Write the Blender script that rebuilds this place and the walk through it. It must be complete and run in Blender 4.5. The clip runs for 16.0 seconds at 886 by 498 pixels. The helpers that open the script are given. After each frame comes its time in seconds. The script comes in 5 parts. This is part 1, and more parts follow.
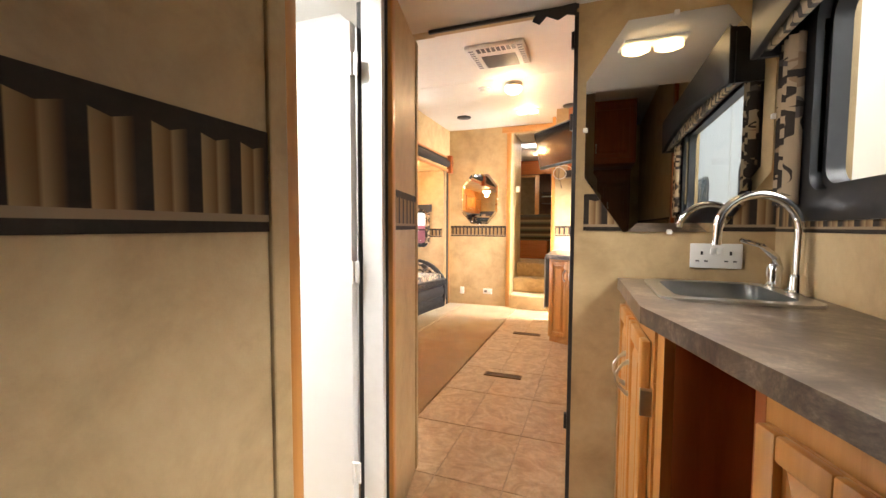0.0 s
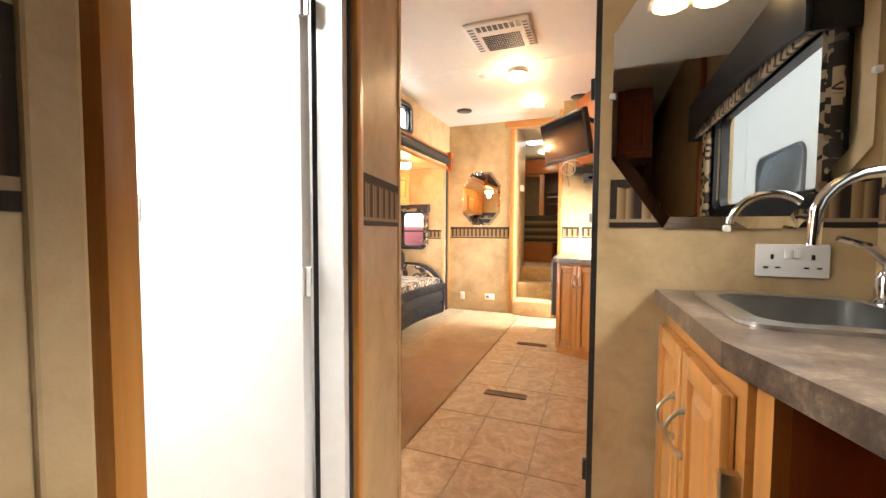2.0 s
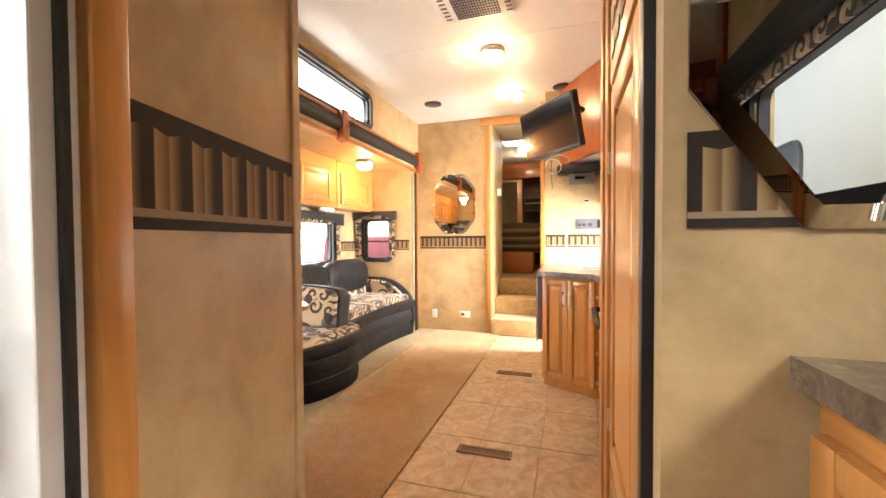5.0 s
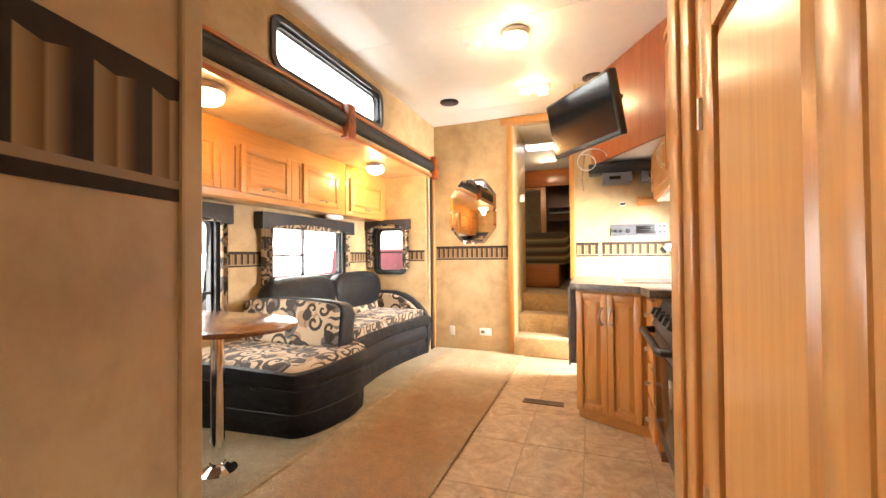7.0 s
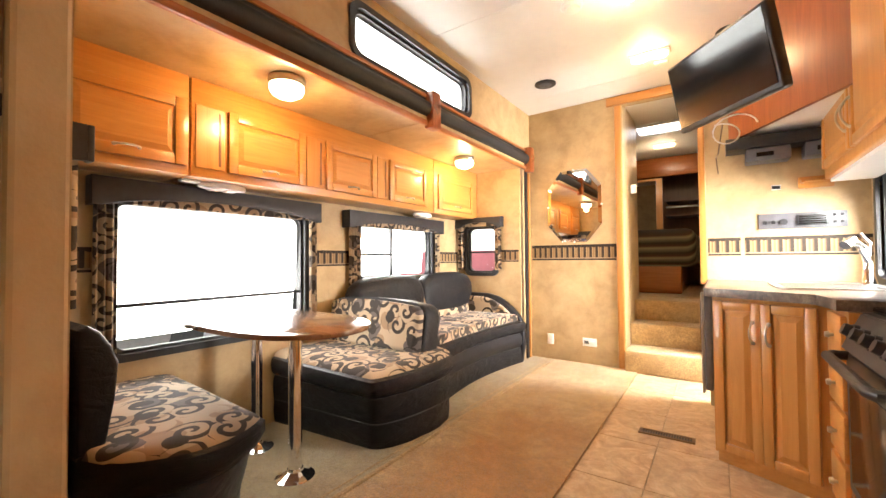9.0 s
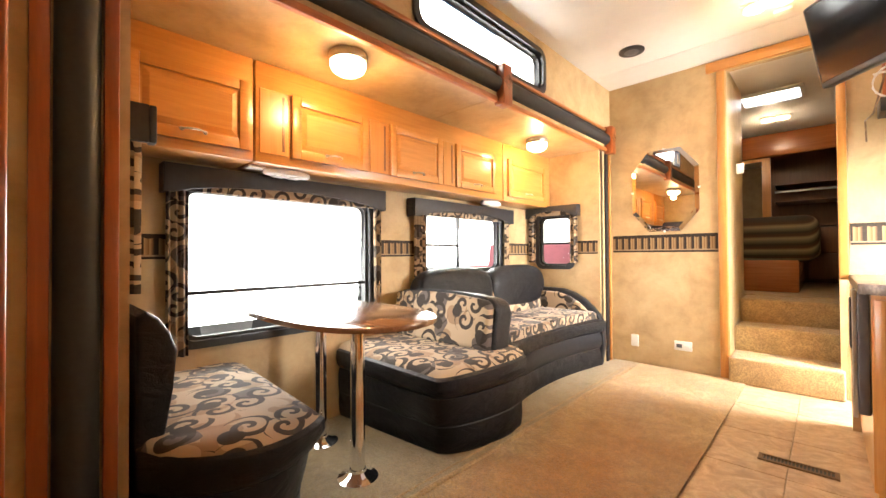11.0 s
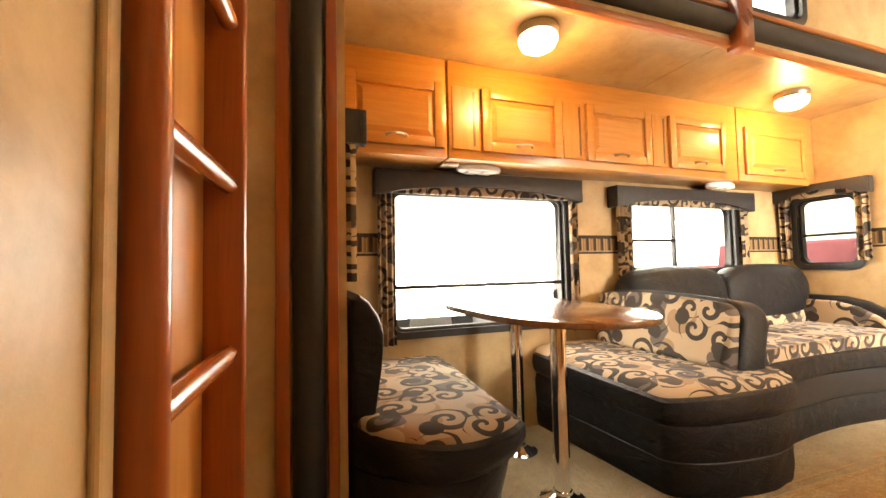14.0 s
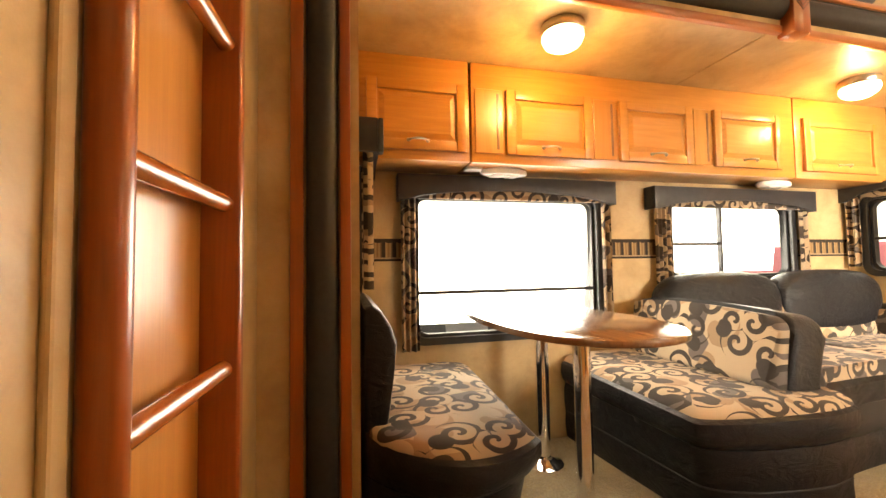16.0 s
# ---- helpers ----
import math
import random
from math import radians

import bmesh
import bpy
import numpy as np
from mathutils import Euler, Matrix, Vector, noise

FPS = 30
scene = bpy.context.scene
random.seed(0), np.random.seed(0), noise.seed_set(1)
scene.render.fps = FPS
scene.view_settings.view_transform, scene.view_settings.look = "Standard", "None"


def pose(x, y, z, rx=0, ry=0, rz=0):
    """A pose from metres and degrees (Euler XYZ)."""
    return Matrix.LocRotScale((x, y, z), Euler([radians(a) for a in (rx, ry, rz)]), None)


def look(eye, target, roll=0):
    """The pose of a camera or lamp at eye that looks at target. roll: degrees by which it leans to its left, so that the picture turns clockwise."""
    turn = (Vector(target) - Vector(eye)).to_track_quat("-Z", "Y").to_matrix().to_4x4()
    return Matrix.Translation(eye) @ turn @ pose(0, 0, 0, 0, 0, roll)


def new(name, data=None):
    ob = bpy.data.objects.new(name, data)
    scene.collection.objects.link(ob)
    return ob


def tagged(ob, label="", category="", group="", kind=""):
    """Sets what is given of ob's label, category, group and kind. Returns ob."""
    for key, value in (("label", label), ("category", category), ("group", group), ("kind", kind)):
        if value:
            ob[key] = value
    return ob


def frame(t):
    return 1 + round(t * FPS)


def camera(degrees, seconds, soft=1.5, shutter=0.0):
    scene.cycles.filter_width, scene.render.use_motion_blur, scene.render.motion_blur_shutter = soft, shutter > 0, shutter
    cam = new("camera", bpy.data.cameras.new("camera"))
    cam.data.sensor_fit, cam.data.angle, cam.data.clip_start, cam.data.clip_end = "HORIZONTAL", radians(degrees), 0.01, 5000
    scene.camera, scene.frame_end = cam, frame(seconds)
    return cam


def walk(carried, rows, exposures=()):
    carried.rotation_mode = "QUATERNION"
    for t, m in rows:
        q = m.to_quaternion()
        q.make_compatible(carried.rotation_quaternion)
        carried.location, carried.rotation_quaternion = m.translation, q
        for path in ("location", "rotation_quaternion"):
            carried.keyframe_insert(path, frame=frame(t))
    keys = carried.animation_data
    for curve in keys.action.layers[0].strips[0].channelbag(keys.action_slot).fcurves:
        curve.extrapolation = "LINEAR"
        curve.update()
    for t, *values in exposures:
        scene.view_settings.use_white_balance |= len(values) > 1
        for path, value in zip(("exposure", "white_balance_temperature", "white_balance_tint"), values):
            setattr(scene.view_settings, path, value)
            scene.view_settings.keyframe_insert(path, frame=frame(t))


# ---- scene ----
cam = camera(96.1, 16.0)
PATH = [
    (0, (0.029, 0.444, 1.087), (-0.669, 2.315, 0.975), 0.2),
    (0.5, (0.014, 0.525, 1.078), (-0.702, 2.389, 0.969), 0.2),
    (1, (-0.001, 0.623, 1.072), (-0.721, 2.486, 0.965), 0.3),
    (1.5, (-0.018, 0.696, 1.069), (-0.739, 2.558, 0.97), 0.4),
    (2, (-0.036, 0.766, 1.066), (-0.749, 2.632, 0.968), 0.3),
    (2.5, (-0.052, 0.853, 1.057), (-0.702, 2.743, 0.964), 0.2),
    (3, (-0.079, 0.956, 1.056), (-0.665, 2.867, 0.97), -0.1),
    (3.5, (-0.096, 1.06, 1.062), (-0.669, 2.975, 0.981), -0.4),
    (4, (-0.113, 1.157, 1.064), (-0.702, 3.067, 0.989), -0.4),
    (6.5, (-0.219, 1.616, 1.035), (-0.856, 3.512, 1.045), -0.5),
    (7, (-0.241, 1.699, 1.012), (-0.943, 3.572, 1.04), -0.5),
    (7.5, (-0.259, 1.777, 1.007), (-1.053, 3.612, 1.044), -0.6),
    (8, (-0.274, 1.863, 1.01), (-1.184, 3.643, 1.055), -0.5),
    (8.5, (-0.292, 1.922, 0.996), (-1.314, 3.64, 1.044), -0.4),
    (9, (-0.317, 1.973, 0.983), (-1.45, 3.62, 1.03), -0.5),
    (11.5, (-0.504, 2.142, 0.92), (-1.952, 3.522, 0.966), -0.7),
    (12, (-0.548, 2.164, 0.885), (-2.071, 3.458, 0.961), -1.2),
    (12.5, (-0.58, 2.175, 0.888), (-2.199, 3.346, 0.969), -1.4),
    (13, (-0.599, 2.176, 0.882), (-2.338, 3.16, 0.969), -1.3),
    (13.5, (-0.612, 2.177, 0.877), (-2.441, 2.98, 0.968), -1.1),
    (14, (-0.62, 2.184, 0.872), (-2.503, 2.851, 0.966), -1.2),
    (14.5, (-0.617, 2.202, 0.871), (-2.531, 2.776, 0.967), -1.1),
    (15, (-0.606, 2.227, 0.879), (-2.538, 2.737, 0.971), -0.9),
    (15.5, (-0.604, 2.253, 0.886), (-2.545, 2.727, 0.979), -0.9),
    (16, (-0.616, 2.272, 0.904), (-2.558, 2.742, 0.995), -0.9),
]
walk(cam, [(t, look(eye, target, roll)) for t, eye, target, roll in PATH], exposures=((0, 0.92, 6500, 10), (5, 0.9, 6500, 10), (11.5, 0.85, 6500, 10), (13.5, 0.84, 7600, 10), (16, 0.84, 8200, 10)))

# ---------------- world and large lights ----------------
world = bpy.data.worlds.new("sky")
scene.world = world
world.use_nodes = True
wn, wl = world.node_tree.nodes, world.node_tree.links
sky = wn.new("ShaderNodeTexSky")
sky.sky_type, sky.sun_disc = "NISHITA", False
sky.sun_elevation, sky.sun_rotation = radians(42), radians(115)
sky.dust_density, sky.air_density = 4.0, 1.0
wl.new(sky.outputs[0], wn["Background"].inputs[0])
wn["Background"].inputs[1].default_value = 0.06
sun = new("sun", bpy.data.lights.new("sun", "SUN"))
sun.data.energy, sun.data.angle, sun.data.color = 2.0, radians(8), (1, 0.96, 0.9)
sun.matrix_world = look((6, -2.8, 6), (0, 0, 0))


def window_light(name, eye, target, w, h, watts, color=(1.0, 0.98, 0.95), spread=180):
    d = bpy.data.lights.new(name, "AREA")
    d.shape, d.size, d.size_y, d.energy, d.color = "RECTANGLE", w, h, watts, color
    d.spread = radians(spread)
    o = new(name, d)
    o.matrix_world = look(eye, target)
    return o


window_light("daylight_dinette", (-2.60, 3.1, 0.92), (0, 3.1, 0.6), 0.95, 0.62, 13)
window_light("daylight_sofa", (-2.60, 4.55, 1.05), (0, 4.55, 0.7), 0.8, 0.4, 7)
window_light("daylight_upper", (-1.92, 3.95, 2.18), (0, 3.95, 1.6), 1.1, 0.2, 4.5)
window_light("daylight_kitchen", (0.45, 4.62, 1.15), (-1.0, 5.0, 0.2), 0.62, 0.5, 36, spread=120)
# unseen fill lamp, added to overexpose the white washroom door
window_light("fill_washroom", (-1.25, 1.0, 1.9), (-1.0, 1.25, 0), 0.7, 0.6, 20)
window_light("daylight_sink", (1.95, 1.2, 2.75), (-0.45, 1.0, 0.7), 2.4, 0.9, 85)


window_light("daylight_entry", (0.55, 5.475, 1.15), (-1.0, 5.45, 0.1), 0.46, 1.5, 85)


def bulb(name, x, y, z, watts, color=(1.0, 0.57, 0.22), r=0.05):
    d = bpy.data.lights.new(name, "POINT")
    d.energy, d.color, d.shadow_soft_size = watts, color, r
    o = new(name, d)
    o.location = (x, y, z)


bulb("bulb_slide_near", -1.985, 3.10, 1.722, 9.0, r=0.03)
bulb("bulb_slide_far", -2.08, 4.87, 1.722, 9.0, r=0.03)
bulb("bulb_main", -0.68, 4.19, 2.27, 5.5, (1.0, 0.68, 0.36))
bulb("bulb_main_front", -0.68, 5.06, 2.30, 3, (1.0, 0.68, 0.36))
bulb("bulb_bedroom", -0.85, 7.5, 2.2, 3, (1.0, 0.75, 0.5))


# ---------------- materials ----------------
def nodes_of(name, rough=0.6, metal=0.0, spec=0.5):
    m = bpy.data.materials.new(name)
    m.use_nodes = True
    nt = m.node_tree
    b = nt.nodes["Principled BSDF"]
    b.inputs["Roughness"].default_value = rough
    b.inputs["Metallic"].default_value = metal
    b.inputs["Specular IOR Level"].default_value = spec
    return m, nt, b


def coords(nt, scale=(1, 1, 1), kind="Object"):
    tc, mp = nt.nodes.new("ShaderNodeTexCoord"), nt.nodes.new("ShaderNodeMapping")
    nt.links.new(tc.outputs[kind], mp.inputs[0])
    mp.inputs["Scale"].default_value = scale
    return mp.outputs[0]


def noise_tex(nt, vec, scale, detail=4, rough=0.55, dist=0.0):
    n = nt.nodes.new("ShaderNodeTexNoise")
    nt.links.new(vec, n.inputs["Vector"])
    for k, v in (("Scale", scale), ("Detail", detail), ("Roughness", rough), ("Distortion", dist)):
        n.inputs[k].default_value = v
    return n.outputs[0]


def ramp(nt, fac, stops):
    r = nt.nodes.new("ShaderNodeValToRGB")
    nt.links.new(fac, r.inputs[0])
    el = r.color_ramp.elements
    while len(el) < len(stops):
        el.new(0.5)
    for e, (p, c) in zip(el, stops):
        e.position, e.color = p, (*c, 1)
    return r.outputs[0]


def mix(nt, fac, a, b, mode="MIX"):
    m = nt.nodes.new("ShaderNodeMix")
    m.data_type, m.blend_type = "RGBA", mode
    for k, v in ((0, fac), (6, a), (7, b)):
        if isinstance(v, (int, float)):
            m.inputs[k].default_value = v
        elif isinstance(v, tuple):
            m.inputs[k].default_value = (*v, 1)
        else:
            nt.links.new(v, m.inputs[k])
    return m.outputs[2]


def bump(nt, b, height, strength, dist=0.002):
    n = nt.nodes.new("ShaderNodeBump")
    n.inputs["Strength"].default_value, n.inputs["Distance"].default_value = strength, dist
    nt.links.new(height, n.inputs["Height"])
    nt.links.new(n.outputs[0], b.inputs["Normal"])


def calc(nt, op, a, b=None):
    m = nt.nodes.new("ShaderNodeMath")
    m.operation = op
    for k, v in ((0, a), (1, b)):
        if v is None:
            continue
        if isinstance(v, (int, float)):
            m.inputs[k].default_value = v
        else:
            nt.links.new(v, m.inputs[k])
    return m.outputs[0]


def plain(name, color, rough=0.5, metal=0.0, vary=0.08, scale=30, bumps=0.0, spec=0.5):
    m, nt, b = nodes_of(name, rough, metal, spec)
    v = coords(nt)
    n = noise_tex(nt, v, scale)
    lo, hi = tuple(c * (1 - vary) for c in color), tuple(min(1, c * (1 + vary)) for c in color)
    nt.links.new(ramp(nt, n, ((0.3, lo), (0.7, hi))), b.inputs["Base Color"])
    if bumps:
        bump(nt, b, noise_tex(nt, v, scale * 6), bumps)
    return m


def wallpaper(name, a, bcol, c):
    m, nt, b = nodes_of(name, 0.42, 0, 0.35)
    v = coords(nt)
    big, fine = noise_tex(nt, v, 5.0, 8, 0.66, 0.3), noise_tex(nt, v, 34, 5, 0.65, 0.2)
    col = ramp(nt, big, ((0.30, a), (0.52, bcol), (0.72, c)))
    col = mix(nt, calc(nt, "MULTIPLY", fine, 0.30), col, a)
    streak = noise_tex(nt, coords(nt, (6, 6, 8)), 1.2, 6, 0.7, 0.4)
    mask = ramp(nt, streak, ((0.58, (0, 0, 0)), (0.74, (0.24, 0.24, 0.24))))
    col = mix(nt, mask, col, tuple(x * 0.55 for x in a))
    nt.links.new(col, b.inputs["Base Color"])
    bump(nt, b, noise_tex(nt, v, 260), 0.12)
    return m


def timber(name, dark, light, axis="z", rough=0.3, coat=0.25):
    m, nt, b = nodes_of(name, rough)
    s = {"z": (26, 26, 1.6), "y": (26, 1.6, 26), "x": (1.6, 26, 26)}[axis]
    oi = nt.nodes.new("ShaderNodeObjectInfo")
    tc, mp = nt.nodes.new("ShaderNodeTexCoord"), nt.nodes.new("ShaderNodeMapping")
    mp.inputs["Scale"].default_value = s
    off = nt.nodes.new("ShaderNodeVectorMath")
    off.operation = "ADD"
    nt.links.new(tc.outputs["Object"], off.inputs[0])
    nt.links.new(oi.outputs["Random"], off.inputs[1])
    nt.links.new(off.outputs[0], mp.inputs[0])
    g = noise_tex(nt, mp.outputs[0], 1.3, 7, 0.62, 1.1)
    g2 = noise_tex(nt, mp.outputs[0], 7, 3, 0.6)
    col = ramp(nt, g, ((0.22, dark), (0.75, light)))
    col = mix(nt, calc(nt, "MULTIPLY", g2, 0.12), col, tuple(c * 0.6 for c in dark))
    nt.links.new(col, b.inputs["Base Color"])
    b.inputs["Coat Weight"].default_value, b.inputs["Coat Roughness"].default_value = coat, 0.18
    bump(nt, b, g2, 0.06)
    return m


def swirl(name, ax, scale=7.6, tint=1.0):
    """Cream upholstery with dark scrolls and leaf-like drops; ax: the two axes of the cloth's plane."""
    m, nt, b = nodes_of(name, 0.85, 0, 0.2)
    tc = nt.nodes.new("ShaderNodeTexCoord")
    sp = nt.nodes.new("ShaderNodeSeparateXYZ")
    nt.links.new(tc.outputs["Object"], sp.inputs[0])
    cb = nt.nodes.new("ShaderNodeCombineXYZ")
    first = sp.outputs["XYZ".index(ax[0])]
    nt.links.new(calc(nt, "SUBTRACT", first, sp.outputs[2]) if ax == "XY" else first, cb.inputs[0])
    nt.links.new(sp.outputs["XYZ".index(ax[1])], cb.inputs[1])
    layers = []
    for k, (sc, shift) in enumerate(((scale, 0.0), (scale * 0.83, 3.7))):
        mp = nt.nodes.new("ShaderNodeMapping")
        mp.inputs["Location"].default_value = (shift, shift * 1.7, 0)
        mp.inputs["Scale"].default_value = (sc, sc, sc)
        nt.links.new(cb.outputs[0], mp.inputs[0])
        vo = nt.nodes.new("ShaderNodeTexVoronoi")
        vo.voronoi_dimensions = "2D"
        vo.inputs["Scale"].default_value, vo.inputs["Randomness"].default_value = 1.0, 0.7
        nt.links.new(mp.outputs[0], vo.inputs["Vector"])
        df = nt.nodes.new("ShaderNodeVectorMath")
        df.operation = "SUBTRACT"
        nt.links.new(mp.outputs[0], df.inputs[0])
        nt.links.new(vo.outputs["Position"], df.inputs[1])
        s2 = nt.nodes.new("ShaderNodeSeparateXYZ")
        nt.links.new(df.outputs[0], s2.inputs[0])
        s3 = nt.nodes.new("ShaderNodeSeparateColor")
        nt.links.new(vo.outputs["Color"], s3.inputs[0])
        ang = calc(nt, "ARCTAN2", s2.outputs[0], s2.outputs[1])
        r = vo.outputs["Distance"]
        turn = calc(nt, "ADD", ang, calc(nt, "MULTIPLY", s3.outputs[0], 6.3))
        layers.append((calc(nt, "SINE", calc(nt, "ADD", turn, calc(nt, "MULTIPLY", r, 17.0))), r, s3, turn))
    (sa, ra, ca, ta), (sb, rb, cbn, tb) = layers
    cream, tan, grey, black = (0.44, 0.335, 0.225), (0.30, 0.20, 0.12), (0.10, 0.085, 0.08), (0.016, 0.013, 0.013)
    # broad leaf shapes in tan and grey
    leaf = calc(nt, "MULTIPLY", calc(nt, "GREATER_THAN", calc(nt, "SINE", calc(nt, "ADD", tb, calc(nt, "MULTIPLY", rb, 5.0))), 0.45), calc(nt, "LESS_THAN", rb, 0.56))
    col = mix(nt, leaf, cream, mix(nt, calc(nt, "GREATER_THAN", cbn.outputs[1], 0.55), tan, grey))
    # scrolls
    line = calc(nt, "MULTIPLY", calc(nt, "GREATER_THAN", sa, calc(nt, "SUBTRACT", 0.35, calc(nt, "MULTIPLY", ra, 0.5))), calc(nt, "LESS_THAN", ra, 0.55))
    col = mix(nt, line, col, black)
    # dark drops
    drop = calc(nt, "MULTIPLY", calc(nt, "GREATER_THAN", cbn.outputs[2], 0.25), calc(nt, "LESS_THAN", calc(nt, "ADD", rb, calc(nt, "MULTIPLY", calc(nt, "SINE", tb), 0.15)), 0.20))
    col = mix(nt, drop, col, black)
    weave = noise_tex(nt, coords(nt), 500, 2)
    col = mix(nt, calc(nt, "MULTIPLY", weave, 0.25), col, (0.2, 0.16, 0.12))
    nt.links.new(col, b.inputs["Base Color"])
    b.inputs["Sheen Weight"].default_value = 0.15
    bump(nt, b, weave, 0.25, 0.001)
    return m


def border_mat(name, axis, period, z0, z1):
    """Printed wallpaper border: a row of upright tan slats between two dark bands."""
    m, nt, b = nodes_of(name, 0.6, 0, 0.15)
    tc = nt.nodes.new("ShaderNodeTexCoord")
    sp = nt.nodes.new("ShaderNodeSeparateXYZ")
    nt.links.new(tc.outputs["Object"], sp.inputs[0])
    u = calc(nt, "FRACT", calc(nt, "DIVIDE", sp.outputs["XYZ".index(axis)], period))
    h = calc(nt, "DIVIDE", calc(nt, "SUBTRACT", sp.outputs[2], z0), z1 - z0)
    dk = (0.018, 0.014, 0.014)
    slat = ramp(nt, u, ((0.0, dk), (0.27, dk), (0.30, (0.36, 0.245, 0.125)), (0.62, (0.16, 0.085, 0.035)), (0.68, (0.33, 0.23, 0.12)), (0.9, (0.10, 0.055, 0.03)), (1.0, dk)))
    slant = calc(nt, "SUBTRACT", h, calc(nt, "MULTIPLY", calc(nt, "ABSOLUTE", calc(nt, "SUBTRACT", u, 0.62)), 0.12))
    top = calc(nt, "GREATER_THAN", slant, 0.80)
    low = calc(nt, "LESS_THAN", h, 0.17)
    ln = calc(nt, "MULTIPLY", calc(nt, "GREATER_THAN", h, 0.10), low)
    col = mix(nt, top, slat, dk)
    col = mix(nt, low, col, dk)
    col = mix(nt, ln, col, (0.30, 0.22, 0.14))
    col = mix(nt, calc(nt, "MULTIPLY", noise_tex(nt, coords(nt), 60), 0.12), col, (0.25, 0.18, 0.1))
    nt.links.new(col, b.inputs["Base Color"])
    return m


def glow(name, color, strength):
    m, nt, b = nodes_of(name, 0.3)
    b.inputs["Base Color"].default_value = (0.9, 0.88, 0.8, 1)
    b.inputs["Emission Color"].default_value = (*color, 1)
    b.inputs["Emission Strength"].default_value = strength
    return m


PAPER = wallpaper("tan_wallpaper", (0.36, 0.25, 0.125), (0.50, 0.365, 0.195), (0.58, 0.44, 0.25))
PAPER_HALL = PAPER
WOOD = timber("maple_upright", (0.44, 0.18, 0.040), (0.60, 0.285, 0.078), "z")
WOOD_Y = timber("maple_along", (0.44, 0.18, 0.040), (0.60, 0.285, 0.078), "y")
WOOD_X = timber("maple_across", (0.44, 0.18, 0.040), (0.60, 0.285, 0.078), "x")
CHERRY = timber("cherry_upright", (0.21, 0.046, 0.009), (0.36, 0.092, 0.019), "z", 0.28, 0.35)
CHERRY_Y = timber("cherry_along", (0.30, 0.09, 0.02), (0.47, 0.16, 0.042), "y", 0.3, 0.3)
CHERRY_X = timber("cherry_across", (0.30, 0.09, 0.02), (0.47, 0.16, 0.042), "x", 0.26, 0.4)
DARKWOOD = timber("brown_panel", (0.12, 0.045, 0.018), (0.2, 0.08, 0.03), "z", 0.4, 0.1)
CEIL = plain("white_ceiling_panel", (0.74, 0.72, 0.68), 0.55, 0, 0.02, 12, 0.05)
WHITE = plain("white_plastic", (0.78, 0.77, 0.74), 0.35, 0, 0.02, 20)
DOORWHITE = plain("white_door_skin", (0.82, 0.82, 0.81), 0.35, 0, 0.02, 8)
BLACK = plain("black_plastic", (0.016, 0.016, 0.018), 0.35, 0, 0.2, 40)
RUBBER = plain("black_rubber", (0.014, 0.014, 0.015), 0.55, 0, 0.25, 60, 0.1)
LEATHER = plain("black_leatherette", (0.011, 0.011, 0.013), 0.40, 0, 0.25, 22, 0.2, 0.18)
nt = LEATHER.node_tree
lb = nt.nodes["Principled BSDF"]
h1 = noise_tex(nt, coords(nt, (1, 1, 2.2)), 7, 5, 0.6, 1.2)
bump(nt, lb, mix(nt, 0.12, h1, noise_tex(nt, coords(nt), 320, 2)), 0.55, 0.02)
lb.inputs["Specular IOR Level"].default_value, lb.inputs["Roughness"].default_value = 0.22, 0.40
LEATHERPIPE = plain("grey_leatherette", (0.015, 0.015, 0.018), 0.40, 0, 0.2, 25, 0.2, 0.3)
CHROME = plain("chrome", (0.82, 0.82, 0.83), 0.08, 1.0, 0.03, 20)
NICKEL = plain("brushed_nickel", (0.60, 0.57, 0.52), 0.28, 1.0, 0.06, 60)
STEEL = plain("stainless_steel", (0.60, 0.60, 0.59), 0.28, 1.0, 0.06, 18)
ALU = plain("white_aluminium", (0.72, 0.72, 0.71), 0.3, 0.2, 0.03, 30)
MIRROR = plain("mirror_silver", (0.90, 0.91, 0.90), 0.005, 1.0, 0.0, 5)
VALANCE = plain("charcoal_vinyl", (0.022, 0.022, 0.026), 0.42, 0, 0.2, 30, 0.15)
GREYPLASTIC = plain("grey_plastic", (0.10, 0.10, 0.11), 0.4, 0, 0.1, 30)
SCREEN = plain("black_screen", (0.006, 0.006, 0.007), 0.12, 0, 0.1, 10)
LAMPGLASS = glow("lit_frosted_glass", (1.0, 0.72, 0.38), 9.0)
LAMPGLASS_B = glow("lit_frosted_lens", (1.0, 0.66, 0.30), 5.0)
SKYLIGHT = glow("lit_skylight", (0.95, 0.98, 1.0), 3.5)
GROUND = plain("yard_concrete", (0.33, 0.32, 0.30), 0.9, 0, 0.15, 2, 0.3)
FENCE = plain("weathered_steel_fence", (0.42, 0.41, 0.40), 0.6, 0, 0.1, 3)
CARAVAN = plain("white_caravan_skin", (0.80, 0.83, 0.85), 0.35, 0, 0.03, 2)
TYRE = plain("tyre_rubber", (0.03, 0.03, 0.03), 0.8, 0, 0.2, 20)
# red lifted towards pink: the overexposure outside is put into this colour
RED = plain("overexposed_red_paint", (0.72, 0.24, 0.28), 0.35, 0, 0.1, 4)
GREYGLASS = plain("tinted_glass", (0.12, 0.13, 0.14), 0.08, 0, 0.1, 3)

m, nt, b = nodes_of("clear_glass", 0.0)
b.inputs["Base Color"].default_value = (0.97, 0.99, 0.98, 1)
b.inputs["Transmission Weight"].default_value, b.inputs["IOR"].default_value = 1.0, 1.05
GLASS = m

